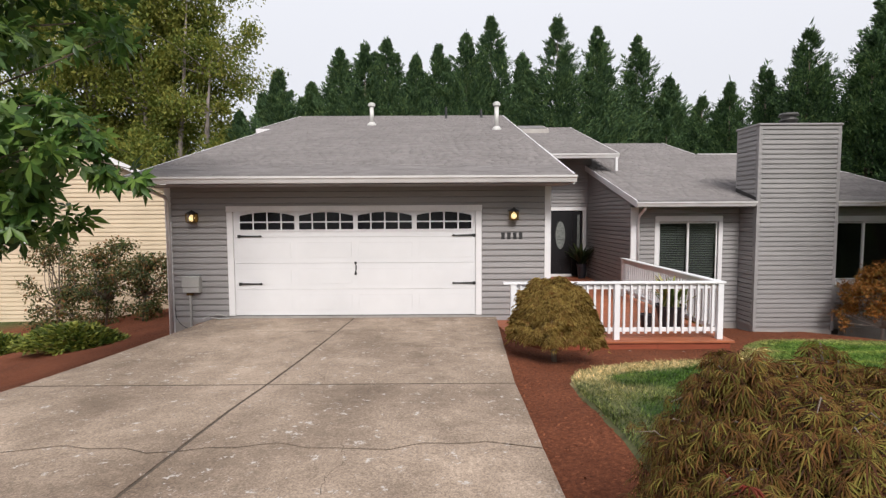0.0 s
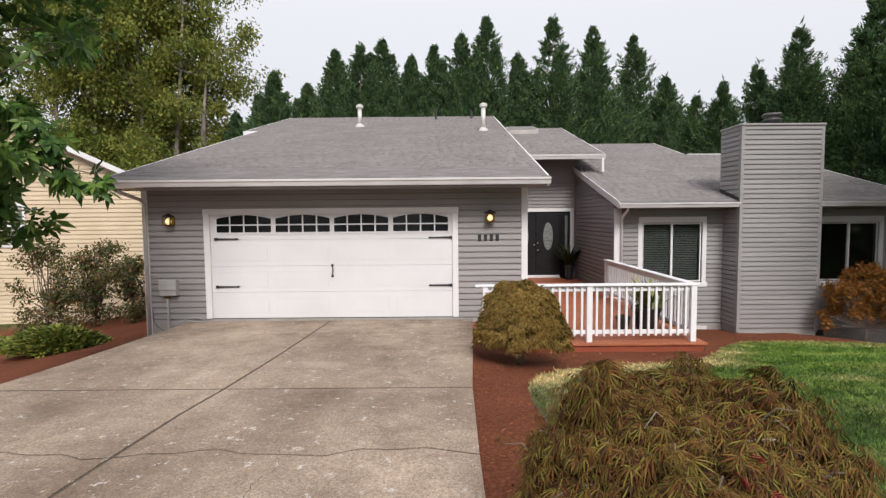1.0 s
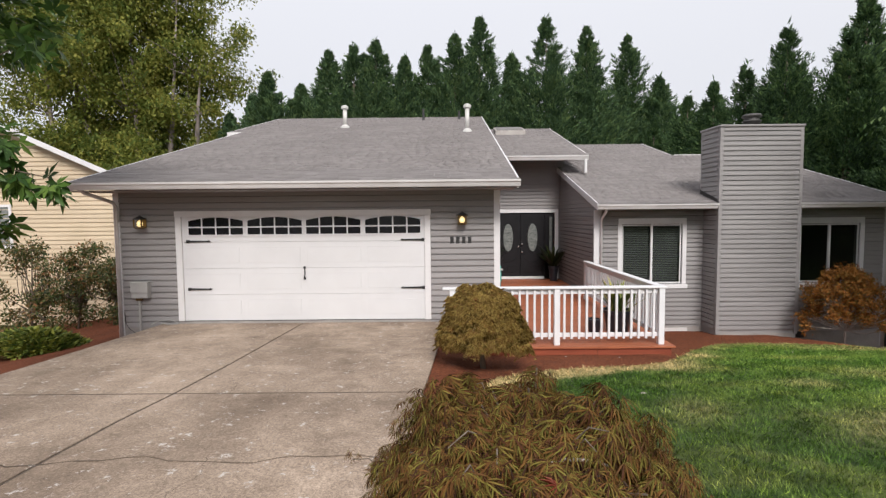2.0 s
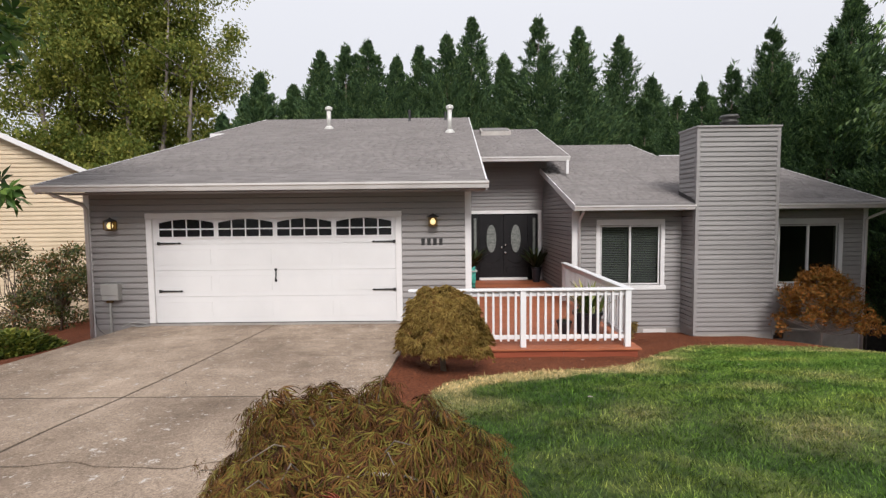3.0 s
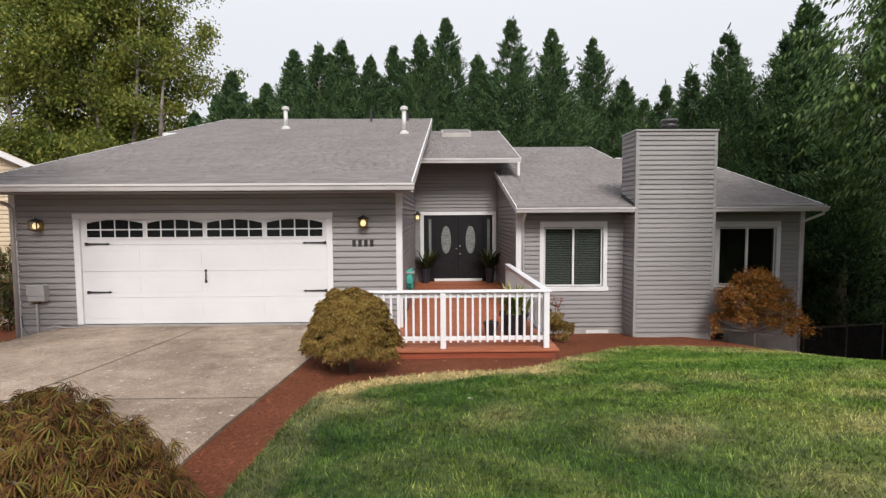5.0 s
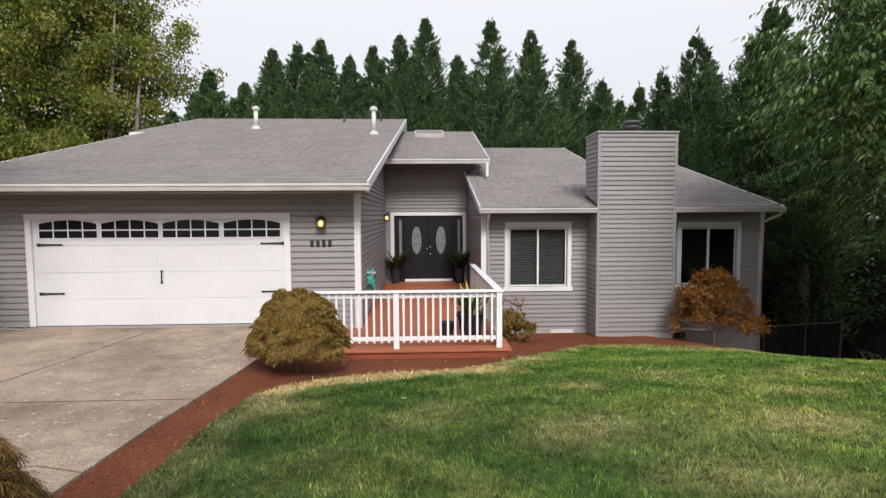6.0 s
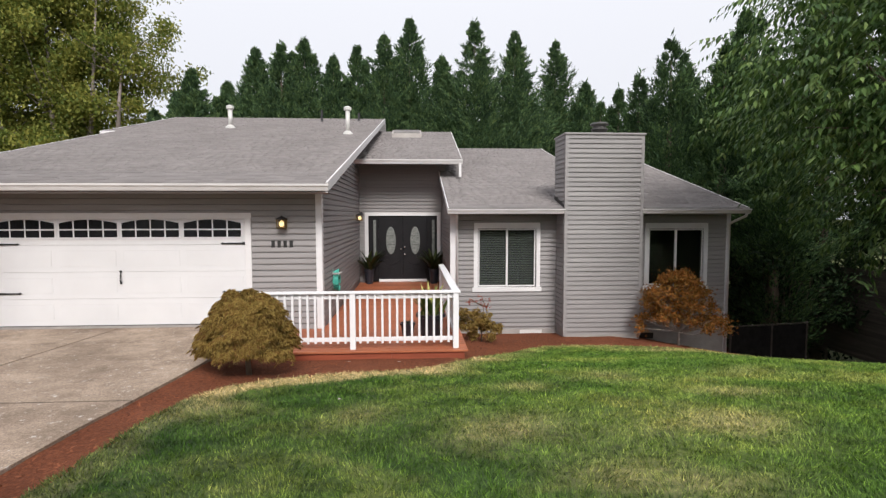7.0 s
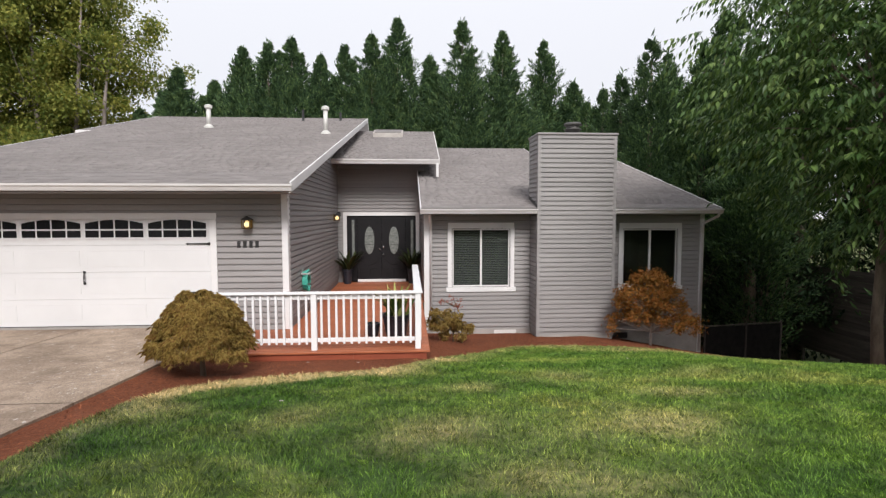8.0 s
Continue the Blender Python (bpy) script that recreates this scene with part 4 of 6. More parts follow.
# downspouts
part("downspout", Shape().tube([(-5.72, 9.6, 2.63), (-5.70, 9.72, 2.56), (-5.56, 10.28, 2.40), (-5.55, 10.35, 2.32), (-5.55, 10.35, -0.42)], 0.036, 8), TRIM_DUSTY, house, "white downspout", True)
part("downspout", Shape().tube([(5.0, 12.97, 2.23), (5.0, 13.0, 2.14), (5.04, 13.45, 1.98), (5.05, 13.55, 1.88), (5.05, 13.55, -0.88)], 0.036, 8), TRIM, house, "white downspout", True)
part("downspout", Shape().tube([(12.58, 12.97, 2.23), (12.58, 13.0, 2.13), (12.50, 13.42, 1.97), (12.48, 13.55, 1.9), (12.48, 13.55, -1.6)], 0.036, 8), TRIM, house, "white downspout", True)
part("downspout", Shape().box(5.34, 5.42, 16.27, 16.35, 3.36, 3.84, 0.01), TRIM, house, "short white downspout onto the lower roof")
# soffits
for a in ((-5.88, 2.30, 9.62, GY - 0.035, 2.585, 2.60), (4.80, CL - 0.03, 12.98, RY - 0.035, 2.185, 2.20), (CR + 0.03, 12.6, 12.98, RY - 0.035, 2.185, 2.20)):
    part("soffit", Shape().box(*a), SIDING, house)
part("soffit", Shape().prism([(GR + 0.03, 16.4, 3.76), (5.40, 16.4, 3.76), (5.40, EY, 4.08), (GR + 0.03, EY, 4.08)], (0, 0, 0.015)), SIDING, house)

# vents and pipes on the roof
def roof_vent(x, y, top, r, label):
    z = main_roof(y)
    t = thing("roof_vent", label, "vent pipe", (x, y, z), "vent pipes on the roof")
    part("flashing", Shape().lathe(x, y, [(r * 2.3, z - 0.06), (r * 2.2, z + 0.03), (r * 1.25, z + 0.10)], 14), GALV, t)
    part("pipe", Shape().lathe(x, y, [(r, z), (r, top - 0.12)], 14), GALV, t, smooth=True)
    part("cap", Shape().lathe(x, y, [(r * 1.1, top - 0.16), (r * 1.75, top - 0.13), (r * 1.75, top - 0.04), (r * 1.2, top - 0.02), (r * 0.6, top)], 14), GALV, t)


roof_vent(-2.62, 19.1, 6.10, 0.075, "grey metal flue pipe with a round cap on the shingle roof")
roof_vent(1.75, 17.45, 5.76, 0.072, "slim grey metal flue pipe standing on the shingle roof")
for x, y, h in ((0.12, 22.0, 0.46), (1.62, 22.3, 0.34)):
    z = main_roof(y)
    tagged(part("plumbing_pipe", Shape().lathe(x, y, [(0.10, z - 0.03), (0.05, z + 0.05), (0.05, z + h)], 10), BLACKIRON), "short black plumbing pipe near the roof ridge", "vent pipe", "plumbing pipes")
sk = thing("skylight", "flat skylight in a dark frame on the entry roof", "skylight", (3.65, 21.6, entry_roof(21.6)))
part("frame", Shape().prism([(3.05, 21.1, entry_roof(21.1) - 0.02), (4.25, 21.1, entry_roof(21.1) - 0.02), (4.25, 22.1, entry_roof(22.1) - 0.02), (3.05, 22.1, entry_roof(22.1) - 0.02)], (0, 0, 0.19)), TAN, sk, "tan skylight frame")
part("pane", Shape().prism([(3.12, 21.16, entry_roof(21.16) + 0.165), (4.18, 21.16, entry_roof(21.16) + 0.165), (4.18, 22.04, entry_roof(22.04) + 0.165), (3.12, 22.04, entry_roof(22.04) + 0.165)], (0, 0, 0.03)), SKYPANE, sk, "dark skylight pane")

# ---- garage door ----
DX0, DX1, DZ1 = -4.30, 0.58, 2.12
gd = part("garage_door", Shape().box(DX0, DX1, GY + 0.05, GY + 0.09, 0.0, DZ1), GARAGE, house, "white sectional garage door with arched top windows and black strap hinges")
PH = DZ1 / 4
for r in range(4):
    z0, z1 = r * PH + 0.0015, (r + 1) * PH - 0.0015
    part("door_section", Shape().box(DX0 + 0.01, DX1 - 0.01, GY + 0.018, GY + 0.05, z0, z1, 0.003), GARAGE, gd)
    if r < 3:
        for c in range(4):
            w0 = (DX1 - DX0) / 4
            x0, x1 = DX0 + c * w0 + 0.07, DX0 + (c + 1) * w0 - 0.07
            part("raised_panel", Shape().box(x0, x1, GY + 0.0145, GY + 0.02, z0 + 0.11, z1 - 0.11, 0.0035), GARAGE, gd)


def arched(x0, x1, z0, zs, rise, xa, xb, za, zb, y):
    """A window light cut by the arch over x0..x1: its outline."""
    def top(x):
        q = (x - (x0 + x1) / 2) / ((x1 - x0) / 2)
        return min(zb, zs + rise * (1 - q * q))
    pts = [(xa, y, za), (xb, y, za)] + [(xb + (xa - xb) * k / 5, y, top(xb + (xa - xb) * k / 5)) for k in range(6)]
    return pts


for x0, x1 in ((-4.155, -3.065), (-2.97, -1.885), (-1.795, -0.71), (-0.612, 0.487)):
    fr = Shape()
    zs, z0 = 2.015, 1.742
    part("window_surround", Shape().prism(arched(x0 - 0.035, x1 + 0.035, z0, zs + 0.02, 0.085, x0 - 0.035, x1 + 0.035, z0 - 0.035, 9, GY + 0.02), (0, -0.014, 0)), GARAGE, gd)
    wd = (x1 - x0 - 3 * 0.03) / 4
    for c in range(4):
        xa = x0 + c * (wd + 0.03)
        for za, zb in ((z0, z0 + 0.135), (z0 + 0.163, 9)):
            part("pane", Shape().prism(arched(x0, x1, z0, zs, 0.07, xa, xa + wd, za, zb, GY + 0.005), (0, -0.004, 0)), DARKGLASS, gd)


def strap(x, z, d):
    """A strap hinge with a round knuckle and a spear end; d is its way."""
    y = GY + 0.006
    out = [(x, y, z - 0.03), (x + d * 0.05, y, z - 0.03), (x + d * 0.07, y, z - 0.018), (x + d * 0.42, y, z - 0.012), (x + d * 0.45, y, z - 0.022), (x + d * 0.49, y, z), (x + d * 0.45, y, z + 0.022), (x + d * 0.42, y, z + 0.012), (x + d * 0.07, y, z + 0.018), (x + d * 0.05, y, z + 0.03), (x, y, z + 0.03)]
    part("strap_hinge", Shape().prism(out, (0, -0.012, 0)), BLACKIRON, gd, "black iron strap hinge")


for z in (1.61, 0.645):
    strap(-4.21, z, 1)
    strap(0.575, z, -1)
part("handle", Shape().box(-1.875, -1.825, GY - 0.008, GY + 0.01, 1.04, 1.09, 0.01).box(-1.875, -1.825, GY - 0.008, GY + 0.01, 0.82, 0.87, 0.01).tube([(-1.85, GY, 1.06), (-1.835, GY - 0.04, 1.0), (-1.835, GY - 0.045, 0.93), (-1.845, GY - 0.04, 0.9), (-1.85, GY, 0.85)], 0.013, 8), BLACKIRON, gd, "black iron door pull")
# garage door trim
for x0, x1, z0, z1 in ((-4.41, -4.29, 0.0, 2.1), (0.57, 0.69, 0.0, 2.1), (-4.42, 0.70, 2.1, 2.215)):
    part("door_trim", Shape().box(x0, x1, GY - 0.035, GY + 0.06, z0, z1, 0.006), TRIM, house)
part("threshold", Shape().box(-4.40, 0.68, GY - 0.03, GY + 0.12, -0.09, -0.012), CONCRETE, house, "pale concrete threshold of the garage")
part("door_seal", Shape().box(-4.28, 0.56, GY + 0.02, GY + 0.06, -0.012, 0.004), BLACKIRON, house)

# ---- house number ----
num = thing("house_number", "row of four small black metal plates beside the garage", "house number", (1.3, GY - 0.02, 1.59))
for k in range(4):
    x = 1.08 + k * 0.118
    part("digit_bar", Shape().box(x, x + 0.075, GY - 0.033, GY - 0.021, 1.525, 1.66, 0.006), BLACKIRON, num)


# ---- wall lamps ----
def wall_lamp(x, y, z, turn, label):
    """A carriage lamp: back plate, arm, four-bar cage with glass, roof and finial."""
    t = thing("wall_lamp", label, "wall lamp", (0, 0, 0), "carriage lamps on the house")
    part("back_plate", Shape().box(-0.055, 0.055, -0.02, 0.0, -0.11, 0.09, 0.008), BRASS, t)
    part("arm", Shape().tube([(0, -0.01, 0.04), (0, -0.04, 0.07), (0, -0.09, 0.105), (0, -0.12, 0.10)], 0.011, 6), BRASS, t)
    part("glass", Shape().lathe(0, -0.12, [(0.02, -0.085), (0.05, -0.06), (0.056, -0.01), (0.03, 0.03), (0.012, 0.045)], 10), LAMPGLASS, t, "lit bulb of the lamp")
    for a in range(4):
        ang = math.pi / 4 + a * math.pi / 2
        cx, cy = 0.105 * math.cos(ang), 0.105 * math.sin(ang) - 0.12
        part("cage_bar", Shape().box(cx - 0.010, cx + 0.010, cy - 0.010, cy + 0.010, -0.10, 0.065), BRASS, t)
    part("roof", Shape().lathe(0, -0.12, [(0.125, 0.060), (0.115, 0.075), (0.06, 0.105), (0.018, 0.125), (0.014, 0.14)], 8), BLACKIRON, t)
    part("base", Shape().lathe(0, -0.12, [(0.03, -0.125), (0.09, -0.115), (0.105, -0.098)], 8), BRASS, t)
    t.matrix_world = pose(x, y, z, 0, 0, turn)


wall_lamp(-5.045, GY - 0.02, 2.0, 0, "lit brass carriage lamp on siding near the meter")
wall_lamp(1.32, GY - 0.02, 2.02, 0, "lit brass carriage lamp above the house number")
wall_lamp(GR + 0.02, 16.6, 2.10, 90, "lit brass carriage lamp by the front door")


# ---- windows ----
def window(a, blind):
    x0, x1, z0, z1 = a
    win = part("window", Shape().box(x0 - 0.12, x1 + 0.12, RY - 0.045, RY - 0.002, z1 + 0.02, z1 + 0.17, 0.006), TRIM, house, "white-trimmed sliding window with blinds")
    part("casing", Shape().box(x0 - 0.13, x0 - 0.02, RY - 0.04, RY - 0.002, z0 - 0.02, z1 + 0.02, 0.005), TRIM, win)
    part("casing", Shape().box(x1 + 0.02, x1 + 0.13, RY - 0.04, RY - 0.002, z0 - 0.02, z1 + 0.02, 0.005), TRIM, win)
    part("sill", Shape().box(x0 - 0.17, x1 + 0.17, RY - 0.06, RY - 0.002, z0 - 0.14, z0 - 0.02, 0.008), TRIM, win)
    m = (x0 + x1) / 2
    for p0, p1, yy in ((x0 - 0.02, m + 0.025, RY + 0.03), (m - 0.025, x1 + 0.02, RY + 0.0)):
        s = Shape().box(p0, p0 + 0.05, yy, yy + 0.03, z0 - 0.02, z1 + 0.02).box(p1 - 0.05, p1, yy, yy + 0.03, z0 - 0.02, z1 + 0.02)
        s.box(p0 + 0.05, p1 - 0.05, yy, yy + 0.03, z0 - 0.02, z0 + 0.03).box(p0 + 0.05, p1 - 0.05, yy, yy + 0.03, z1 - 0.03, z1 + 0.02)
        part("sash", s, TRIM, win)
        ob = part("pane", Shape().box(p0 + 0.05, p1 - 0.05, yy + 0.012, yy + 0.018, z0 + 0.03, z1 - 0.03), PANE, win)
        ob.visible_shadow = False
    if blind:
        z = z0 + 0.02
        while z < z1:
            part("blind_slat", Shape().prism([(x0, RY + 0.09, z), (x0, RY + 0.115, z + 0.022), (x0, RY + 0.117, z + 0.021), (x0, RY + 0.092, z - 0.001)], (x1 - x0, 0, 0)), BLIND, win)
            z += 0.047
    # the room behind, its dimness put into the wall colour
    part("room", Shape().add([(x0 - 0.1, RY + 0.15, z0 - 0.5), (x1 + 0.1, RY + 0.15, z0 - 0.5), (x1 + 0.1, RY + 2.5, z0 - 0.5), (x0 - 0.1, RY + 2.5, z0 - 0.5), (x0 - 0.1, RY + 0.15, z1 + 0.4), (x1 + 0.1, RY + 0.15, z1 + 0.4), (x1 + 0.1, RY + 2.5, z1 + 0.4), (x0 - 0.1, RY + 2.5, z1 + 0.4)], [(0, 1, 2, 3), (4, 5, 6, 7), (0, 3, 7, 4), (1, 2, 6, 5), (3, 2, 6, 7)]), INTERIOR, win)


window(W1, True)
window(W2, False)

# ---- front door ----
fd = part("front_door", Shape().box(2.36, 4.72, EY + 0.04, EY + 0.10, -0.10, 2.14), BLACKDOOR, house, "black double front door with oval etched glass and sidelights")
for x0, x1, z0, z1 in ((2.25, 2.37, -0.1, 2.14), (4.71, 4.83, -0.1, 2.14), (2.25, 4.83, 2.14, 2.26)):
    part("door_casing", Shape().box(x0, x1, EY - 0.04, EY + 0.05, z0, z1, 0.006), TRIM, fd)
part("threshold", Shape().box(2.72, 4.36, EY - 0.05, EY + 0.03, -0.12, -0.03, 0.01), TRIM, fd, "white threshold board")
for x in (2.37, 4.37):
    part("sidelight_frame", Shape().box(x, x + 0.34, EY + 0.01, EY + 0.04, -0.1, 2.12, 0.006), BLACKDOOR, fd)
    part("sidelight_pane", Shape().box(x + 0.165, x + 0.255, EY + 0.002, EY + 0.012, 0.75, 2.0, 0.004), ETCHED, fd, "etched sidelight glass")
for x in (2.72, 3.55):
    leaf = part("door_leaf", Shape().box(x, x + 0.815, EY + 0.008, EY + 0.04, -0.08, 2.12, 0.006), BLACKDOOR, fd)
    cx = x + 0.41
    ov = [(cx + 0.165 * math.cos(a), EY + 0.008, 1.30 + 0.47 * math.sin(a)) for a in (2 * math.pi * k / 28 for k in range(28))]
    ring = [(cx + 0.20 * math.cos(a), EY + 0.008, 1.30 + 0.51 * math.sin(a)) for a in (2 * math.pi * k / 28 for k in range(28))]
    part("oval_moulding", Shape().prism(ring, (0, -0.012, 0)), BLACKDOOR, leaf)
    part("oval_pane", Shape().prism([(p[0], p[1] - 0.013, p[2]) for p in ov], (0, -0.006, 0)), ETCHED, leaf, "oval etched glass with leaded pattern")
    for zc in (1.15, 1.45):
        part("leading", Shape().box(cx - 0.14, cx + 0.14, EY - 0.016, EY - 0.011, zc, zc + 0.012), BLACKIRON, leaf)
    arc = [(cx + 0.30 * q, EY + 0.004, 0.62 - 0.17 * (1 - q * q)) for q in (-1 + 2 * k / 8 for k in range(9))]
    part("arched_moulding", Shape().tube(arc, 0.012, 6), BLACKDOOR, leaf)
    for xa, xb in ((x + 0.09, x + 0.39), (x + 0.43, x + 0.73)):
        part("lower_panel", Shape().box(xa, xb, EY - 0.004, EY + 0.01, 0.10, 0.33, 0.01), BLACKDOOR, leaf)
for z in (0.82, 1.0, 1.08):
    part("door_knob", Shape().lathe(0, 0, [(0.03, -0.03), (0.034, 0.0), (0.03, 0.03)], 10), CHROME, fd, "satin nickel door knob").location = Vector((3.60 if z != 1.0 else 3.48, EY - 0.03, z)) - origin_of(fd)


# ---- the deck ----
deck = thing("deck", "red-stained wooden entry deck with a low step edge", "deck", (2.8, 12.0, -0.13))
DTOP = -0.125
bw = 0.142
y = 8.62
while y < EY - 0.03:
    x0, x1 = (0.92, 4.82) if y < GY - 0.06 else ((GR + 0.025, 4.82) if y < RY - 0.05 else (GR + 0.025, WL - 0.025))
    part("deck_board", Shape().box(x0, x1, y, min(y + bw - 0.006, EY - 0.03), DTOP - 0.035, DTOP, 0.004), DECKWOOD, deck)
    y += bw
part("fascia_board", Shape().box(0.97, 3.52, 8.655, 8.69, -0.40, DTOP - 0.037), DECKRED, deck)
part("fascia_board", Shape().box(3.525, 4.76, 8.655, 8.69, -0.40, DTOP - 0.037), DECKRED, deck)
part("side_board", Shape().box(4.73, 4.765, 8.69, RY - 0.03, -0.95, DTOP - 0.037), DECKRED, deck)
part("side_board", Shape().box(0.955, 0.99, 8.69, GY - 0.04, -0.40, DTOP - 0.037), DECKRED, deck)

# ---- the railing ----
rail = thing("deck_railing", "white-painted wooden railing with square balusters round the deck", "railing", (2.8, 8.8, DTOP))
RF, RT = 8.80, 0.87


def post(x, y, top):
    part("post", Shape().box(x - 0.048, x + 0.048, y - 0.048, y + 0.048, DTOP, top, 0.006), RAILPAINT, rail)


for x in (1.10, 2.86, 4.62):
    post(x, RF - 0.03, RT - 0.035)
post(4.62, 13.40, RT - 0.035)
part("top_rail", Shape().box(0.93, 4.70, RF - 0.09, RF + 0.06, RT - 0.035, RT, 0.006), RAILPAINT, rail)
part("top_rail", Shape().box(4.55, 4.695, RF + 0.065, 13.46, RT - 0.034, RT + 0.001, 0.006), RAILPAINT, rail)
for a, b in ((1.15, 2.81), (2.91, 4.57)):
    part("upper_rail", Shape().box(a, b, RF - 0.02, RF + 0.02, RT - 0.13, RT - 0.04, 0.004), RAILPAINT, rail)
    part("bottom_rail", Shape().box(a, b, RF - 0.02, RF + 0.02, 0.005, 0.075, 0.004), RAILPAINT, rail)
part("upper_rail", Shape().box(4.60, 4.64, RF + 0.03, 13.35, RT - 0.13, RT - 0.04, 0.004), RAILPAINT, rail)
part("bottom_rail", Shape().box(4.60, 4.64, RF + 0.03, 13.35, 0.005, 0.075, 0.004), RAILPAINT, rail)
bal = Shape().box(-0.019, 0.019, -0.019, 0.019, -0.02, RT - 0.05, 0.003).mesh("baluster", RAILPAINT)
spots = [(1.10 + (2.86 - 1.10) * (k + 1) / 14, RF - 0.041) for k in range(13)] + [(2.86 + (4.62 - 2.86) * (k + 1) / 14, RF - 0.041) for k in range(13)]
spots += [(4.663, RF + 0.12 + 0.1265 * k) for k in range(36)]
for x, yy in spots:
    ob = new("baluster", bal)
    ob.parent = rail
    ob.location = Vector((x, yy, 0)) - rail.location

# ---- meter box, conduit and cable ----
meter = thing("meter_box", "grey utility box with conduit on the siding", "meter box", (-5.11, GY - 0.03, 0.64))
part("box", Shape().box(-5.275, -4.945, GY - 0.16, GY - 0.02, 0.49, 0.82, 0.012), METERGREY, meter)
part("lid", Shape().box(-5.285, -4.935, GY - 0.175, GY - 0.155, 0.60, 0.83, 0.01), METERGREY, meter)
part("conduit", Shape().tube([(-5.17, GY - 0.06, 0.49), (-5.17, GY - 0.06, -0.35)], 0.024, 8), METERGREY, meter)
part("clamp", Shape().box(-5.24, -5.11, GY - 0.09, GY - 0.02, 0.43, 0.48, 0.01), BRASS, meter, "corroded yellow clamp")
tagged(part("cable", Shape().tube([(-5.49, GY - 0.05, 0.2), (-5.47, GY - 0.06, -0.02), (-5.40, GY - 0.06, -0.14), (-5.28, GY - 0.07, -0.22), (-5.19, GY - 0.07, -0.25)], 0.007, 6), BLACKIRON), "thin dark cable hanging on the siding", "cable")
tagged(part("hose", Shape().tube([(-4.9, 10.28, -0.03), (-4.75, 10.30, 0.03), (-4.6, 10.33, 0.05), (-4.45, 10.34, 0.01), (-4.38, 10.30, -0.03), (-4.55, 10.22, -0.02), (-4.7, 10.25, 0.0)], 0.011, 6), METERGREY), "coil of grey hose lying against the garage", "hose")


# ---- plants: generators ----
def crown_part(parent, name, pieces, mat, label=""):
    """Joins scattered leaves into the one crown of a plant."""
    vs, fs, n = [], [], 0
    for v, f in pieces:
        vs.append(v)
        fs.append(f + n)
        n += len(v)
    ob = new(name, raw_mesh(name, np.concatenate(vs), np.concatenate(fs), mat))
    ob.parent = parent
    ob.location = -origin_of(parent)
    if label:
        ob["label"] = label
    return ob


def sphere_dirs(n):
    return unit(rng.normal(0, 1, (n, 3)))


def limb(sh, a, b, r0, r1, bend=0.1, steps=4):
    a, b = Vector(a), Vector(b)
    off = Vector(rng.normal(0, 1, 3)) * bend * (b - a).length
    pts = [a.lerp(b, k / steps) + off * math.sin(math.pi * k / steps) for k in range(steps + 1)]
    sh.tube(pts, [r0 + (r1 - r0) * k / steps for k in range(steps + 1)], 6)
    return pts


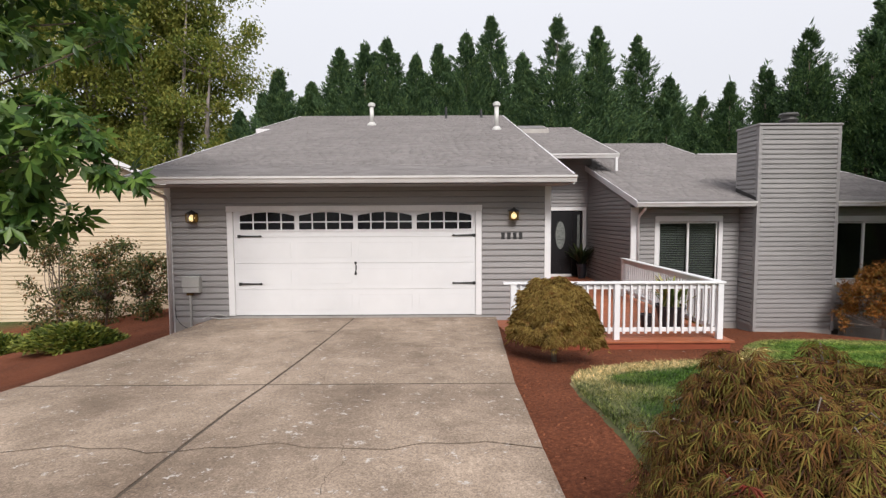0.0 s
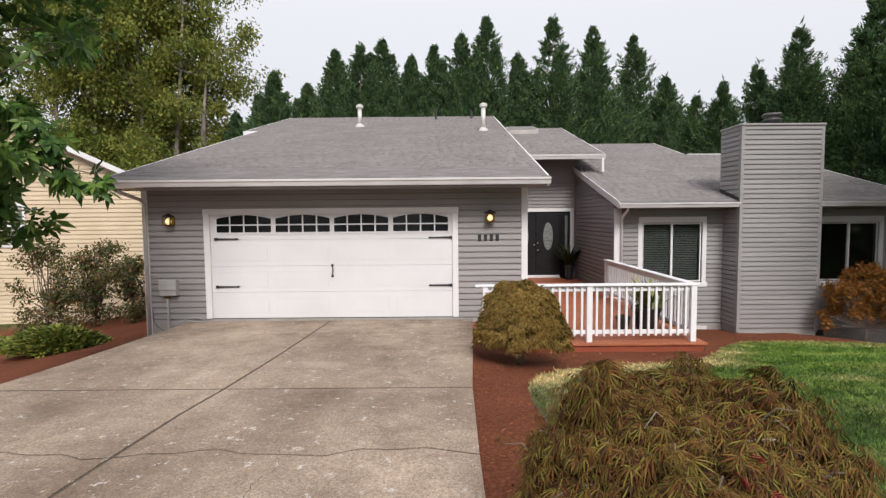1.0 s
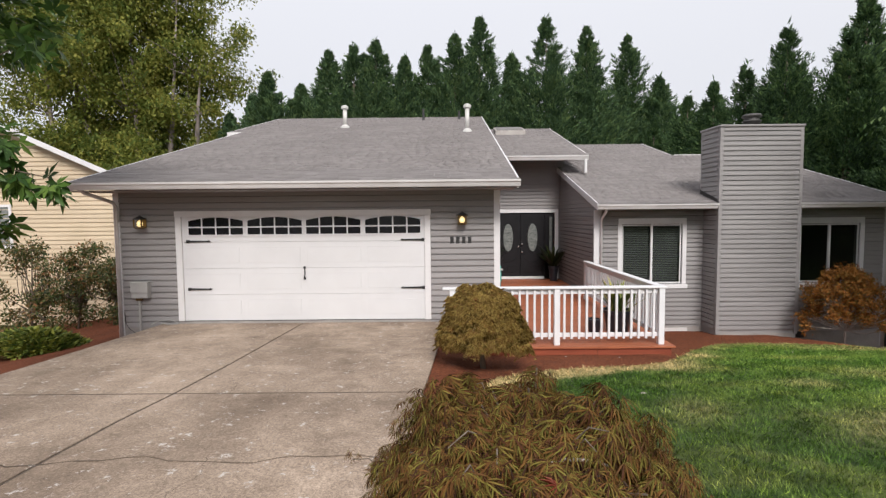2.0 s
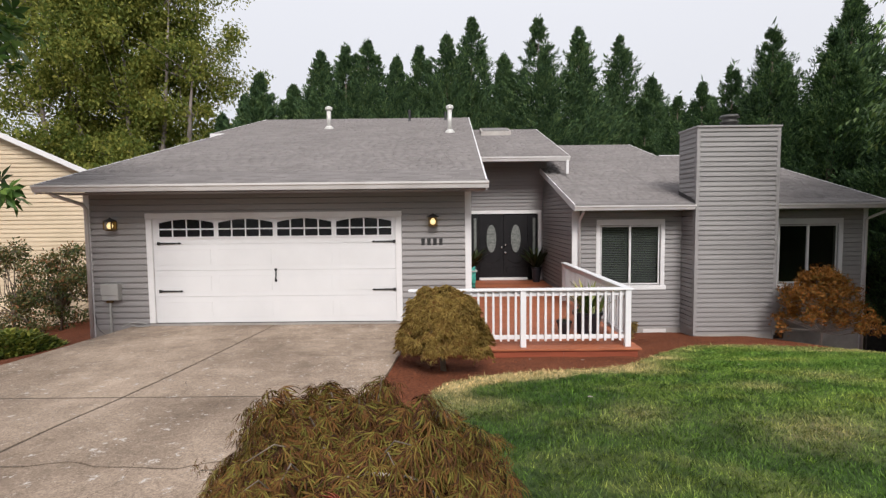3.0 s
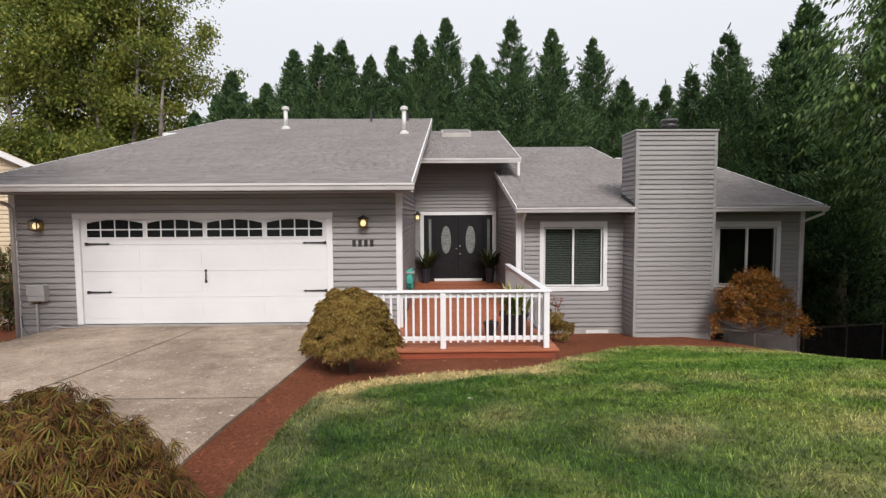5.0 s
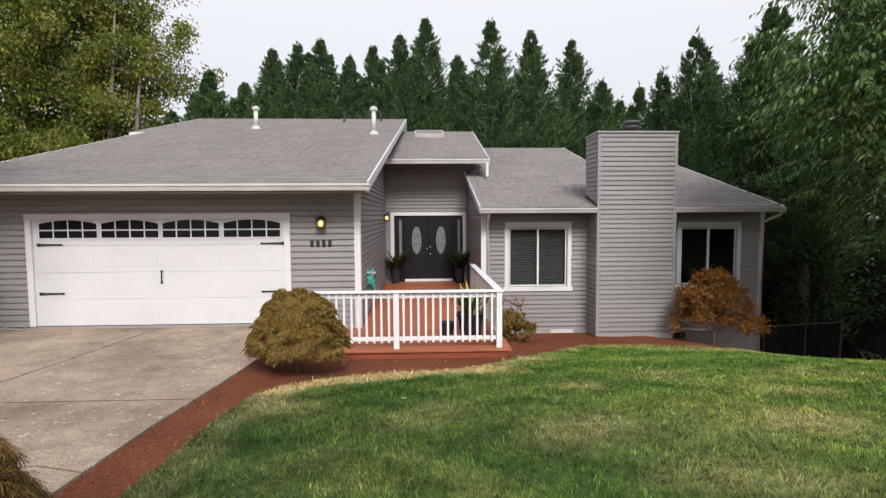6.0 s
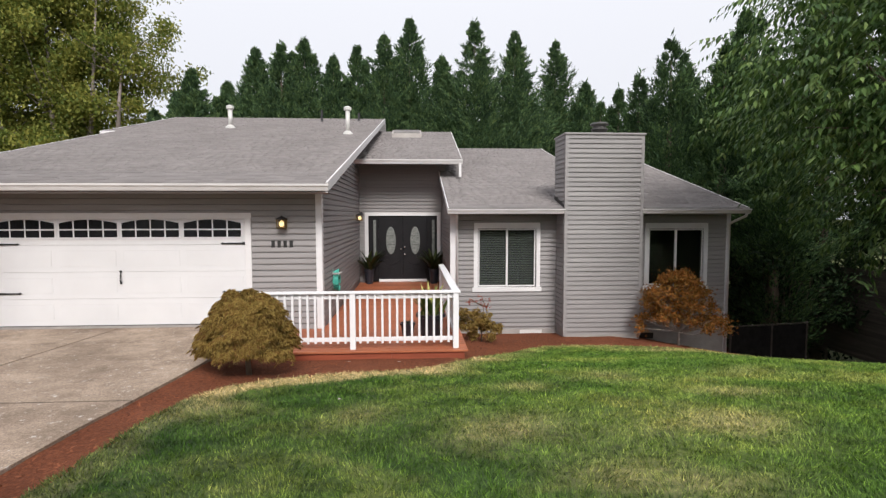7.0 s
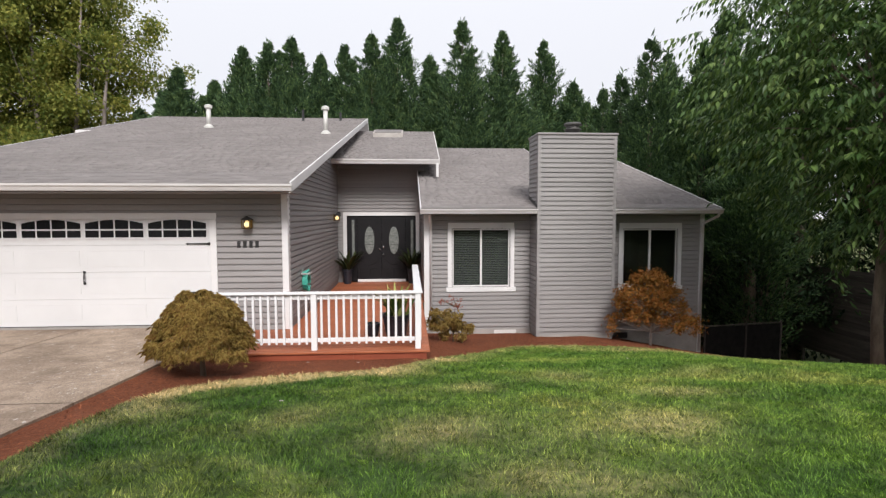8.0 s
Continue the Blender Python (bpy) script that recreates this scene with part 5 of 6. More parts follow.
def laceleaf(name, label, at, radius, top, mat, tufts, per, leaf_size, skirt=0.15, flat=1.0, bare=0, leaf=None, round_top=0.10):
    """A weeping laceleaf maple: short trunk, arching limbs, drooping tufts of cut leaves in overlapping tiers."""
    bx, by = at
    leaf = leaf or LACE
    gz = float(ground_z(bx, by))
    t = thing(name, label, "shrub", (bx, by, gz))
    h = top - gz
    part("trunk", Shape().tube([(bx + 0.02, by, gz - 0.08), (bx, by, gz + h * 0.25), (bx + 0.04, by + 0.02, gz + h * 0.55)], [0.045, 0.036, 0.03], 8), BARK, t, smooth=True)
    a = np.arange(tufts) * 2.399963 + rng.normal(0, 0.25, tufts)
    q = np.sqrt((np.arange(tufts) + 0.5) / tufts) + rng.normal(0, 0.03, tufts)
    q = np.clip(q, 0.02, 1.0)
    lump = 1 + 0.07 * np.sin(a * 3 + 1.7) + 0.05 * np.sin(a * 7 + 0.4) + rng.normal(0, 0.03, tufts)
    dip = 0.05 * np.sin(a * 2 + 0.6 + q * 4) + 0.035 * np.sin(a * 5 + q * 9)
    cz = gz + h * (1 - round_top * q ** 2 - (0.72 * flat) * q ** 5 + dip * q) + rng.normal(0, 0.03 * h, tufts)
    cz = np.maximum(cz, gz + h * (skirt + 0.12 * rng.random(tufts)))
    c = np.stack([bx + radius * q * lump * np.cos(a), by + radius * q * lump * np.sin(a), cz], -1)
    arms = Shape()
    for e in c[::3]:
        p0 = Vector((bx + 0.03, by, gz + h * 0.45))
        p2 = Vector(e)
        p1 = p0.lerp(p2, 0.55) + Vector((0, 0, h * 0.16))
        arms.tube([(p0 * (1 - s) * (1 - s) + p1 * 2 * s * (1 - s) + p2 * s * s) for s in (0, 0.25, 0.5, 0.75, 1)], [0.014, 0.011, 0.009, 0.006, 0.003], 5)
    tagged(part("branch_frame", arms, BARK, t), kind="stuff")
    n = tufts * per
    cc = np.repeat(c, per, 0)
    out = np.repeat(np.stack([np.cos(a) * q, np.sin(a) * q, 0 * a], -1), per, 0)
    w = radius * 1.9 / math.sqrt(tufts)
    fan = rng.normal(0, 1, (n, 3)) * (1, 1, 0.25) * w * 0.48
    drop = (np.abs(fan[:, 0] ** 2 + fan[:, 1] ** 2) / w) * 0.55 + rng.random(n) ** 2 * 0.10 * h
    p = cc + fan - np.stack([0 * drop, 0 * drop, drop], -1)
    along = fan / w * 0.9 + out * 0.8 + rng.normal(0, 0.28, (n, 3)) + np.array((0, 0, -0.55))
    up = out * 0.6 + rng.normal(0, 0.3, (n, 3)) + np.array((0, 0, 1.0))
    # a darker inner layer fills the mound
    m = n // 3
    ia, iq = rng.random(m) * 2 * math.pi, np.sqrt(rng.random(m)) * 0.93
    iz = gz + h * (1 - round_top * iq ** 2 - (0.72 * flat) * iq ** 5) - h * (0.10 + 0.22 * rng.random(m))
    ip = np.stack([bx + radius * iq * np.cos(ia), by + radius * iq * np.sin(ia), np.maximum(iz, gz + h * skirt)], -1)
    ial = np.stack([np.cos(ia), np.sin(ia), np.full(m, -0.8)], -1) + rng.normal(0, 0.4, (m, 3))
    pieces = [scatter(*leaf, p, along, up, leaf_size * rng.uniform(0.6, 1.3, n)), scatter(*LACE, ip, ial, rng.normal(0, 0.4, (m, 3)) + np.array((0, 0, 1.0)), leaf_size * rng.uniform(0.7, 1.2, m))]
    if bare:
        # stray shoots that stand out of the mound
        for k in range(16):
            aa, qq = rng.random() * 2 * math.pi, rng.uniform(0.2, 0.95)
            r0 = Vector((bx + radius * qq * math.cos(aa), by + radius * qq * math.sin(aa), gz + h * (1 - round_top * qq ** 2 - 0.72 * flat * qq ** 5) - 0.04))
            tip = r0 + Vector((math.cos(aa) * 0.10 + rng.normal(0, 0.03), math.sin(aa) * 0.10 + rng.normal(0, 0.03), rng.uniform(0.02, 0.07)))
            part("shoot", Shape().tube([r0, r0.lerp(tip, 0.5) + Vector((0, 0, 0.035)), tip], [0.003, 0.0025, 0.0015], 5), BARK, t)
            m = 5
            sp = np.array(tip) + rng.normal(0, 0.014, (m, 3))
            pieces.append(scatter(*leaf, sp, np.array((math.cos(aa), math.sin(aa), -0.9)) + rng.normal(0, 0.4, (m, 3)), rng.normal(0, 0.3, (m, 3)) + np.array((0, 0, 1.0)), leaf_size * rng.uniform(0.5, 0.8, m)))
    crown_part(t, "crown", pieces, mat)
    if bare:
        for (x0, y0), (x1, y1), rise, zz in (((-0.02, -0.28), (0.30, -0.20), 0.10, 0.86), ((0.04, 0.02), (0.36, 0.06), 0.08, 0.88), ((0.16, -0.22), (0.42, -0.30), 0.05, 0.80)):
            arch = [(bx + x0 + (x1 - x0) * q, by + y0 + (y1 - y0) * q + 0.02 * math.sin(q * 9), gz + zz * h + rise * 4 * q * (1 - q) - 0.05 * q) for q in (k / 9 for k in range(10))]
            part("bare_branch", Shape().tube(arch, [0.0075 - 0.0045 * k / 9 for k in range(10)], 7), PALEBARK, t, "pale bare branch", True)
        for ox, oy, oz, nn in ((-0.02, -0.40, 0.86, 12), (-0.45, -0.25, 0.72, 5)):
            rp = np.array((bx + ox, by + oy, gz + oz * h)) + rng.normal(0, 0.035, (nn, 3))
            crown_part(t, "red_leaves", [scatter(*LACE, rp, rng.normal(0, 0.7, (nn, 3)) + np.array((0, 0, -0.1)), rng.normal(0, 0.3, (nn, 3)) + np.array((0, 0, 1.0)), 0.075 * rng.uniform(0.7, 1.2, nn))], REDLEAF, "tuft of red leaves")
    return t


def conifer(label, x, y, top, radius, density=1.0, group="conifers behind the house", low=0.0, mat=None, fine=1.0):
    """A feathery conifer: upswept plumes of small sprays on a tapering crown, a ragged top and side leaders; dense above the height low."""
    gz = float(ground_z(x, y))
    t = thing("conifer", label, "conifer tree", (x, y, gz), group)
    h = top - gz
    part("trunk", Shape().tube([(x, y, gz - 0.3), (x, y, gz + h * 0.5), (x, y, gz + h * 0.9)], [0.24, 0.15, 0.02], 8), BARK, t, smooth=True)
    ph = rng.random(4) * 6.28
    # leaders: the top, and lower ones round it
    top -= 0.5
    heads = [(x, y, top, 1.0)]
    for k in range(rng.integers(2, 5)):
        a = rng.random() * 6.28
        heads.append((x + math.cos(a) * radius * rng.uniform(0.16, 0.34), y + math.sin(a) * radius * rng.uniform(0.16, 0.34), top - h * rng.uniform(0.06, 0.22), rng.uniform(0.55, 0.75)))
    pieces = []
    for hx, hy, ht, share in heads:
        n = int((330 if share == 1.0 else 85) * density)
        lowest = gz + 0.05 * h if share == 1.0 else ht - 0.35 * h
        dense = max(lowest, min(low, ht - 0.35 * h))
        zz = np.where(rng.random(n) < 0.14, rng.uniform(lowest, dense + 0.01, n), dense + (ht - dense) * rng.random(n) ** 1.05)
        az = rng.random(n) * 6.28
        ln = np.minimum(0.10 + 0.42 * (ht - zz) * (0.6 + 0.4 * share), radius * share) * (0.62 + 0.62 * rng.random(n) ** 1.4 + 0.14 * np.sin(az * 3 + zz * 1.1 + ph[0]) + 0.12 * np.sin(az * 2 - zz * 0.7 + ph[1]))
        lift = rng.uniform(0.30, 0.85, n)
        per = int(46 / fine)
        s = 0.25 + 0.75 * rng.random((n, per)) ** 0.7
        r = ln[:, None] * s
        cx, cy = np.cos(az)[:, None], np.sin(az)[:, None]
        wide = 0.06 + 0.15 * ln[:, None] * (1.08 - s)
        side, rise = rng.normal(0, 1, (n, per)) * wide, rng.normal(0, 0.8, (n, per)) * wide
        base = zz[:, None] - 0.35 * ln[:, None] * lift[:, None]
        at3 = np.stack([hx + cx * r - cy * side, hy + cy * r + cx * side, base + r * lift[:, None] * (0.35 + 0.65 * s) + rise], -1).reshape(-1, 3)
        m = len(at3)
        along = np.stack([np.repeat(np.cos(az), per), np.repeat(np.sin(az), per), np.repeat(lift + 0.45, per)], -1) + rng.normal(0, 0.38, (m, 3))
        up = rng.normal(0, 0.6, (m, 3)) + np.array((0, 0, 0.6))
        size = fine * rng.uniform(0.16, 0.42, m) * (1.2 - 0.45 * s.reshape(-1)) * (0.7 + 0.12 * radius)
        pieces.append(scatter(*SPRAY, at3, along, up, size))
        nt = 26
        lead = np.stack([hx + rng.normal(0, 0.06, nt), hy + rng.normal(0, 0.06, nt), ht + 0.25 - 1.3 * rng.random(nt)], -1)
        pieces.append(scatter(*SPRAY, lead, rng.normal(0, 0.45, (nt, 3)) + np.array((0, 0, 1.0)), rng.normal(0, 1, (nt, 3)), rng.uniform(0.2, 0.42, nt)))
    crown_part(t, "crown", pieces, mat or CONIFER)
    return t


def leafy_tree(name, label, trunks, clumps, leaf, size, per, mat, bark, hang=0.3, category="tree", soft=0.0):
    """Trunks (polylines with radii), and clumps (x, y, z, radius) of leaves, each reached by a limb."""
    base = trunks[0][0][0]
    t = thing(name, label, category, base)
    for pts, radii in trunks:
        part("trunk", Shape().tube(pts, radii, 10), bark, t, smooth=True)
    pieces = []
    nodes = [Vector(p) for pts, _ in trunks for p in pts[1:]]
    for cx, cy, cz, cr in clumps:
        c = Vector((cx, cy, cz))
        start = min(nodes, key=lambda p: (p - c).length + (3 if p.z > c.z else 0))
        sh = Shape()
        limb(sh, start, c, 0.012 + cr * 0.025, 0.006, 0.08)
        part("limb", sh, bark, t)
        n = int(per * cr ** 2)
        d = sphere_dirs(n)
        r = cr * rng.random(n)[:, None] ** 0.5
        p = np.array((cx, cy, cz)) + d * r * np.array((1, 1, 0.75))
        if soft:
            p = np.array((cx, cy, cz)) + rng.normal(0, cr * soft, (n, 3)) * np.array((1, 1, 0.9))
        along = d * 0.6 + rng.normal(0, 0.6, (n, 3)) + np.array((0, 0, -hang))
        up = d * 0.5 + rng.normal(0, 0.5, (n, 3)) + np.array((0, 0, 0.6))
        pieces.append(scatter(*leaf, p, along, up, size * rng.uniform(0.6, 1.3, n)))
    crown_part(t, "crown", pieces, mat)
    return t


# ---- shrubs round the house ----
laceleaf("weeping_maple", "mounded weeping laceleaf maple with olive, rust and red leaves", (1.24, 1.88), 0.645, 1.46, LACELEAF, 230, 58, 0.064, 0.05, 0.85, 1, LACE_FINE, 0.16)
laceleaf("laceleaf_shrub", "rounded olive-brown laceleaf maple in front of the railing", (1.50, 7.48), 0.60, 1.05, LACELEAF_OLIVE, 150, 120, 0.075, 0.34, 0.50, 0, None, 0.26)

# small autumn maple by the window
ax, ay = 10.42, 12.2
az = float(ground_z(ax, ay))
cl = []
for k in range(110):
    a, q = rng.random() * 2 * math.pi, rng.random() ** 0.5
    tier = rng.choice((0.0, 0.33, 0.66, 1.0))
    reach = (1.12, 1.02, 0.8, 0.42)[int(tier * 3 + 0.5)]
    cl.append((ax + math.cos(a) * reach * q, ay + math.sin(a) * reach * q, az + 0.80 + 0.98 * tier - 0.25 * q * q + rng.normal(0, 0.06), 0.19))
leafy_tree("autumn_maple", "small maple with orange and olive autumn leaves on a pale trunk", [([(ax, ay, az - 0.1), (ax + 0.02, ay, az + 0.35), (ax - 0.03, ay, az + 0.9)], [0.035, 0.03, 0.02])], cl, STAR, 0.065, 2500, AUTUMN, PALEBARK, category="shrub", soft=0.40)

# spindly shrub with a stake beside the deck
sx, sy = 5.45, 12.0
sz = float(ground_z(sx, sy))
cl = [(sx + rng.normal(0, 0.22), sy + rng.normal(0, 0.15), sz + rng.uniform(0.15, 0.75), 0.15) for _ in range(16)]
leafy_tree("young_laceleaf", "sparse young laceleaf shrub on thin stems", [([(sx + 0.05, sy, sz - 0.05), (sx + 0.06, sy, sz + 0.35), (sx + 0.1, sy, sz + 0.8)], [0.018, 0.014, 0.008])], cl, LACE, 0.085, 4200, LACELEAF_OLIVE, BARK, hang=0.8, category="shrub")
cl = [(sx + rng.normal(0.1, 0.15), sy, sz + rng.uniform(0.8, 1.05), 0.10) for _ in range(6)]
leafy_tree("red_twig_shrub", "thin stems with a few reddish leaves", [([(sx + 0.2, sy + 0.1, sz - 0.05), (sx + 0.17, sy + 0.08, sz + 0.8)], [0.010, 0.006])], cl, STAR, 0.06, 900, REDLEAF, BARK, category="shrub")
tagged(part("plant_stake", Shape().tube([(sx + 0.25, sy - 0.1, sz - 0.1), (sx + 0.25, sy - 0.1, sz + 0.42)], 0.016, 6), PALEBARK), "short pale wooden plant stake in the mulch", "stake")

# shrubs before the neighbour's wall
for bx, by, top, rad, nn in ((-13.0, 17.3, 1.45, 1.0, 58), (-11.3, 17.2, 1.35, 1.05, 58), (-9.7, 16.6, 0.85, 0.95, 50)):
    gz = float(ground_z(bx, by))
    cl = [(bx + rng.normal(0, rad * 0.5), by + rng.normal(0, 0.35), gz + 0.2 + (top - gz - 0.35) * rng.random(), 0.33) for _ in range(nn)]
    leafy_tree("side_shrub", "tall loose shrub of green and bronze leaves by the beige wall", [([(bx - 0.1, by, gz - 0.1), (bx, by, gz + 0.8), (bx + 0.1, by, top - 0.4)], [0.04, 0.03, 0.015])], cl, OVAL, 0.105, 900, SHRUBLEAF, BARK, category="shrub")["group"] = "shrubs by the neighbouring wall"


def juniper(x, y, rx, ry, h):
    gz = float(ground_z(x, y))
    t = thing("juniper", "low spreading yellow-green juniper in the mulch", "shrub", (x, y, gz), "low junipers")
    sh = Shape()
    for k in range(14):
        a = rng.random() * 2 * math.pi
        limb(sh, (x, y, gz - 0.03), (x + math.cos(a) * rx * 0.8, y + math.sin(a) * ry * 0.8, gz + h * 0.6), 0.02, 0.006)
    tagged(part("branch_frame", sh, BARK, t), kind="stuff")
    n = 4200
    a, q = rng.random(n) * 2 * math.pi, rng.random(n) ** 0.5
    zz = gz + h * (1 - q ** 2 * 0.75) * (0.35 + 0.75 * rng.random(n))
    p = np.stack([x + np.cos(a) * rx * q, y + np.sin(a) * ry * q, zz], -1)
    al = np.stack([np.cos(a), np.sin(a), np.full(n, 0.5)], -1) + rng.normal(0, 0.4, (n, 3))
    crown_part(t, "crown", [scatter(*FAN, p, al, rng.normal(0, 0.3, (n, 3)) + np.array((0, 0, 1.0)), rng.uniform(0.10, 0.2, n))], JUNIPER)


juniper(-9.3, 12.7, 1.3, 0.7, 0.55)
juniper(-12.6, 14.2, 1.2, 0.7, 0.5)

# ---- trees ----
ROW = [(-33.0, 46, 9.5), (-29.5, 45, 8.0), (-26.0, 46, 9.0), (-22.5, 45, 9.5), (-19.0, 45, 9.0), (-17.0, 44, 10.5), (-15.8, 41, 10.5), (-13.6, 40, 11.6), (-12.1, 39, 13.0), (-9.9, 40, 12.4), (-7.6, 39.4, 14.7), (-5.7, 39, 15.0), (-4.1, 39.5, 15.5), (-1.9, 39, 14.1), (-0.2, 39.5, 15.0), (1.8, 39, 15.7), (3.7, 39.6, 17.1), (6.2, 40, 14.6), (8.5, 38.6, 16.7), (11.6, 39.2, 16.1), (15.1, 40.5, 15.9), (17.2, 39.5, 12.6), (20.0, 41, 10.4), (23.0, 42, 11.6), (26.5, 42, 12.4)]
for x, yy, top in ROW:
    conifer("tall dark green conifer in a row behind the house", x, yy, top, rng.uniform(3.2, 3.9), 1.25 if x > -17.5 else 0.5, low=6.5, fine=0.8)
for x in (-14.6, -10.8, -6.6, -2.8, 0.9, 5.0, 7.4, 10.0, 13.2, 16.2, 18.6, 21.5, 24.8, 28.5):
    conifer("shorter dark conifer filling the row behind the house", x, 42.5 + rng.normal(0, 0.5), 11.6 - 0.008 * (x - 3) ** 2 + rng.normal(0, 0.8), 3.0, 0.7, low=5.5)
# the ones out of view at the right are added to block sun and sky
BESIDE = ((14.2, 33.0, 8.4, 1.9), (14.9, 30.0, 9.2, 2.0), (14.6, 26.6, 9.0, 1.8), (13.9, 22.6, 8.7, 1.7), (14.2, 20.4, 9.5, 1.8), (15.7, 19.2, 8.9, 2.0), (17.2, 20.4, 10.6, 2.4), (19.0, 18.2, 11.4, 2.6), (16.0, 16.6, 6.6, 1.9), (21.5, 17.0, 12.0, 3.0), (24.0, 14.0, 12.0, 3.2), (20.0, 24.0, 12.0, 2.9), (17.5, 25.5, 10.5, 2.4), (21.0, 12.5, 9.0, 2.8), (24.0, 9.0, 10.0, 3.2), (27.5, 5.0, 11.0, 3.4), (28.0, 12.0, 12.0, 3.4), (16.2, 3.4, 10.5, 2.6), (18.4, 6.0, 11.0, 2.8), (27.0, 22.0, 11.0, 3.4), (31.0, 18.0, 11.0, 3.6), (25.0, 18.0, 10.0, 3.2), (34.0, 26.0, 12.0, 3.8), (19.5, -1.0, 12.0, 3.2), (23.0, -4.0, 12.0, 3.0))
for x, yy, top, rad in BESIDE:
    conifer("dense dark conifer beside the house, those out of view added for shade", x, yy, top, rad, 1.1 if x < 20 and yy > 10 else 0.5, "conifers beside the house", 0.0, CONIFER_DARK, 0.55 if x < 20 and yy > 10 else 1.0)

# understory added beside the house; deep shade is put into its leaf colour
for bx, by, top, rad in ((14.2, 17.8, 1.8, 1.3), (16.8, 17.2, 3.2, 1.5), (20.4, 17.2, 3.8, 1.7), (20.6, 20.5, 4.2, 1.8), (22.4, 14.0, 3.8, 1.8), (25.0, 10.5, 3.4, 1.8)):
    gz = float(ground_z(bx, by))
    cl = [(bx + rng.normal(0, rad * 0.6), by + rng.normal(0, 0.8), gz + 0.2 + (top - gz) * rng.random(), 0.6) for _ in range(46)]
    leafy_tree("evergreen_shrub", "evergreen shrub under the conifers, leaf colour darkened for deep shade", [([(bx, by, gz - 0.1), (bx, by, gz + 1.0), (bx + 0.1, by, top - 0.4)], [0.05, 0.04, 0.015])], cl, OVAL, 0.2, 300, EVERGREEN, BARK, category="shrub")["group"] = "shrubs under the conifers"

# unseen trees added across the street, behind the walk, to darken window reflections
for x in (-26, -19, -12.5, -6, 0.5, 7, 14, 21, 28):
    conifer("unseen conifer added across the street to darken reflections and low sky light", x + rng.normal(0, 0.8), -19 + rng.normal(0, 1.0), rng.uniform(8.5, 11.0), 4.2, 0.5, "conifers across the street")

# broad leafy tree beside the lawn: leaves hang in rows from drooping twigs
def drooping_tree(label, foot, middle, reach, twigs, leaves):
    gz = float(ground_z(*foot))
    t = thing("cherry_tree", label, "tree", (*foot, gz))
    mid = Vector(middle)
    fork = Vector((foot[0] - 0.25, foot[1] - 0.2, gz + 2.6))
    part("trunk", Shape().tube([(*foot, gz - 0.2), (foot[0] - 0.1, foot[1], gz + 1.2), fork, fork.lerp(mid, 0.6), mid + Vector((0, 0, 1.5))], [0.13, 0.11, 0.10, 0.08, 0.03], 10), BARK, t, smooth=True)
    for k in range(26):
        sh = Shape()
        e = mid + Vector(sphere_dirs(1)[0]) * 0.82 * Vector(reach).length / 1.75
        limb(sh, fork.lerp(mid, rng.uniform(0.1, 1.0)), e, 0.045, 0.008, 0.1)
        part("limb", sh, BARK, t)
    # twigs start within the crown's shell and arch outwards
    d = sphere_dirs(twigs)
    lump = 1 + 0.10 * np.sin(d[:, 0] * 5 + d[:, 2] * 6) + 0.08 * np.sin(d[:, 1] * 7 - d[:, 2] * 4 + 1)
    start = np.array(middle) + d * np.array(reach) * (lump * rng.uniform(0.36, 0.97, twigs))[:, None]
    flat = unit(d * (1, 1, 0.25) + rng.normal(0, 0.6, (twigs, 3)) * (1, 1, 0.4))
    length = rng.uniform(0.5, 1.0, twigs)
    q = (np.arange(leaves) + 0.5) / leaves
    pos = start[:, None] + flat[:, None] * (length[:, None] * q)[..., None]
    pos[..., 2] += length[:, None] * (0.15 * q - 0.32 * q * q)
    across = np.cross(flat, (0.0, 0.0, 1.0))
    hand = np.where(np.arange(leaves) % 2 == 0, 1.0, -1.0)
    along = flat[:, None] * 0.55 + across[:, None] * (hand * 0.75)[None, :, None] + np.array((0, 0, -0.75)) + rng.normal(0, 0.22, (twigs, leaves, 3))
    n = twigs * leaves
    crown_part(t, "crown", [scatter(*LONG_OVAL, pos.reshape(-1, 3), along.reshape(-1, 3), rng.normal(0, 0.25, (n, 3)) + np.array((0, 0, 1.0)), rng.uniform(0.13, 0.21, n))], CHERRYLEAF)
    return t


drooping_tree("broad green cherry tree with rows of drooping leaves beside the lawn", (14.7, 10.4), (13.7, 9.0, 5.1), (3.4, 3.4, 3.9), 3000, 13)

# tall pale-stemmed trees behind the neighbouring house
cl = []
for k in range(430):
    u = rng.random()
    cz = 2.0 + 20 * u
    wide = 8.5 * (1 - 0.5 * abs(u - 0.45))
    cx = -24.5 + rng.normal(0, 0.55) * wide
    if cx < -13.2 - 0.32 * max(0, cz - 13):
        cl.append((cx, 41.5 + rng.normal(0, 2.4), cz, rng.uniform(0.8, 1.7)))
stems = []
for x, lean in ((-20.6, 0.6), (-22.4, -0.5), (-24.8, -2.2), (-18.3, 0.2), (-28.5, -1.0)):
    z0 = float(ground_z(x, 41))
    top = 19 if x < -20 else 13
    stems.append(([(x, 40.3, z0 - 0.3), (x + lean * 0.4, 40.3, 6), (x + lean, 40.4, 10), (x + lean * 1.8, 40.8, top)], [0.28, 0.22, 0.15, 0.05]))
leafy_tree("birch_clump", "tall pale-stemmed trees with yellow-green leaves and gaps", stems, cl, LEAFLET, 0.29, 220, BIRCHLEAF, BIRCHBARK, hang=0.6, soft=0.46)

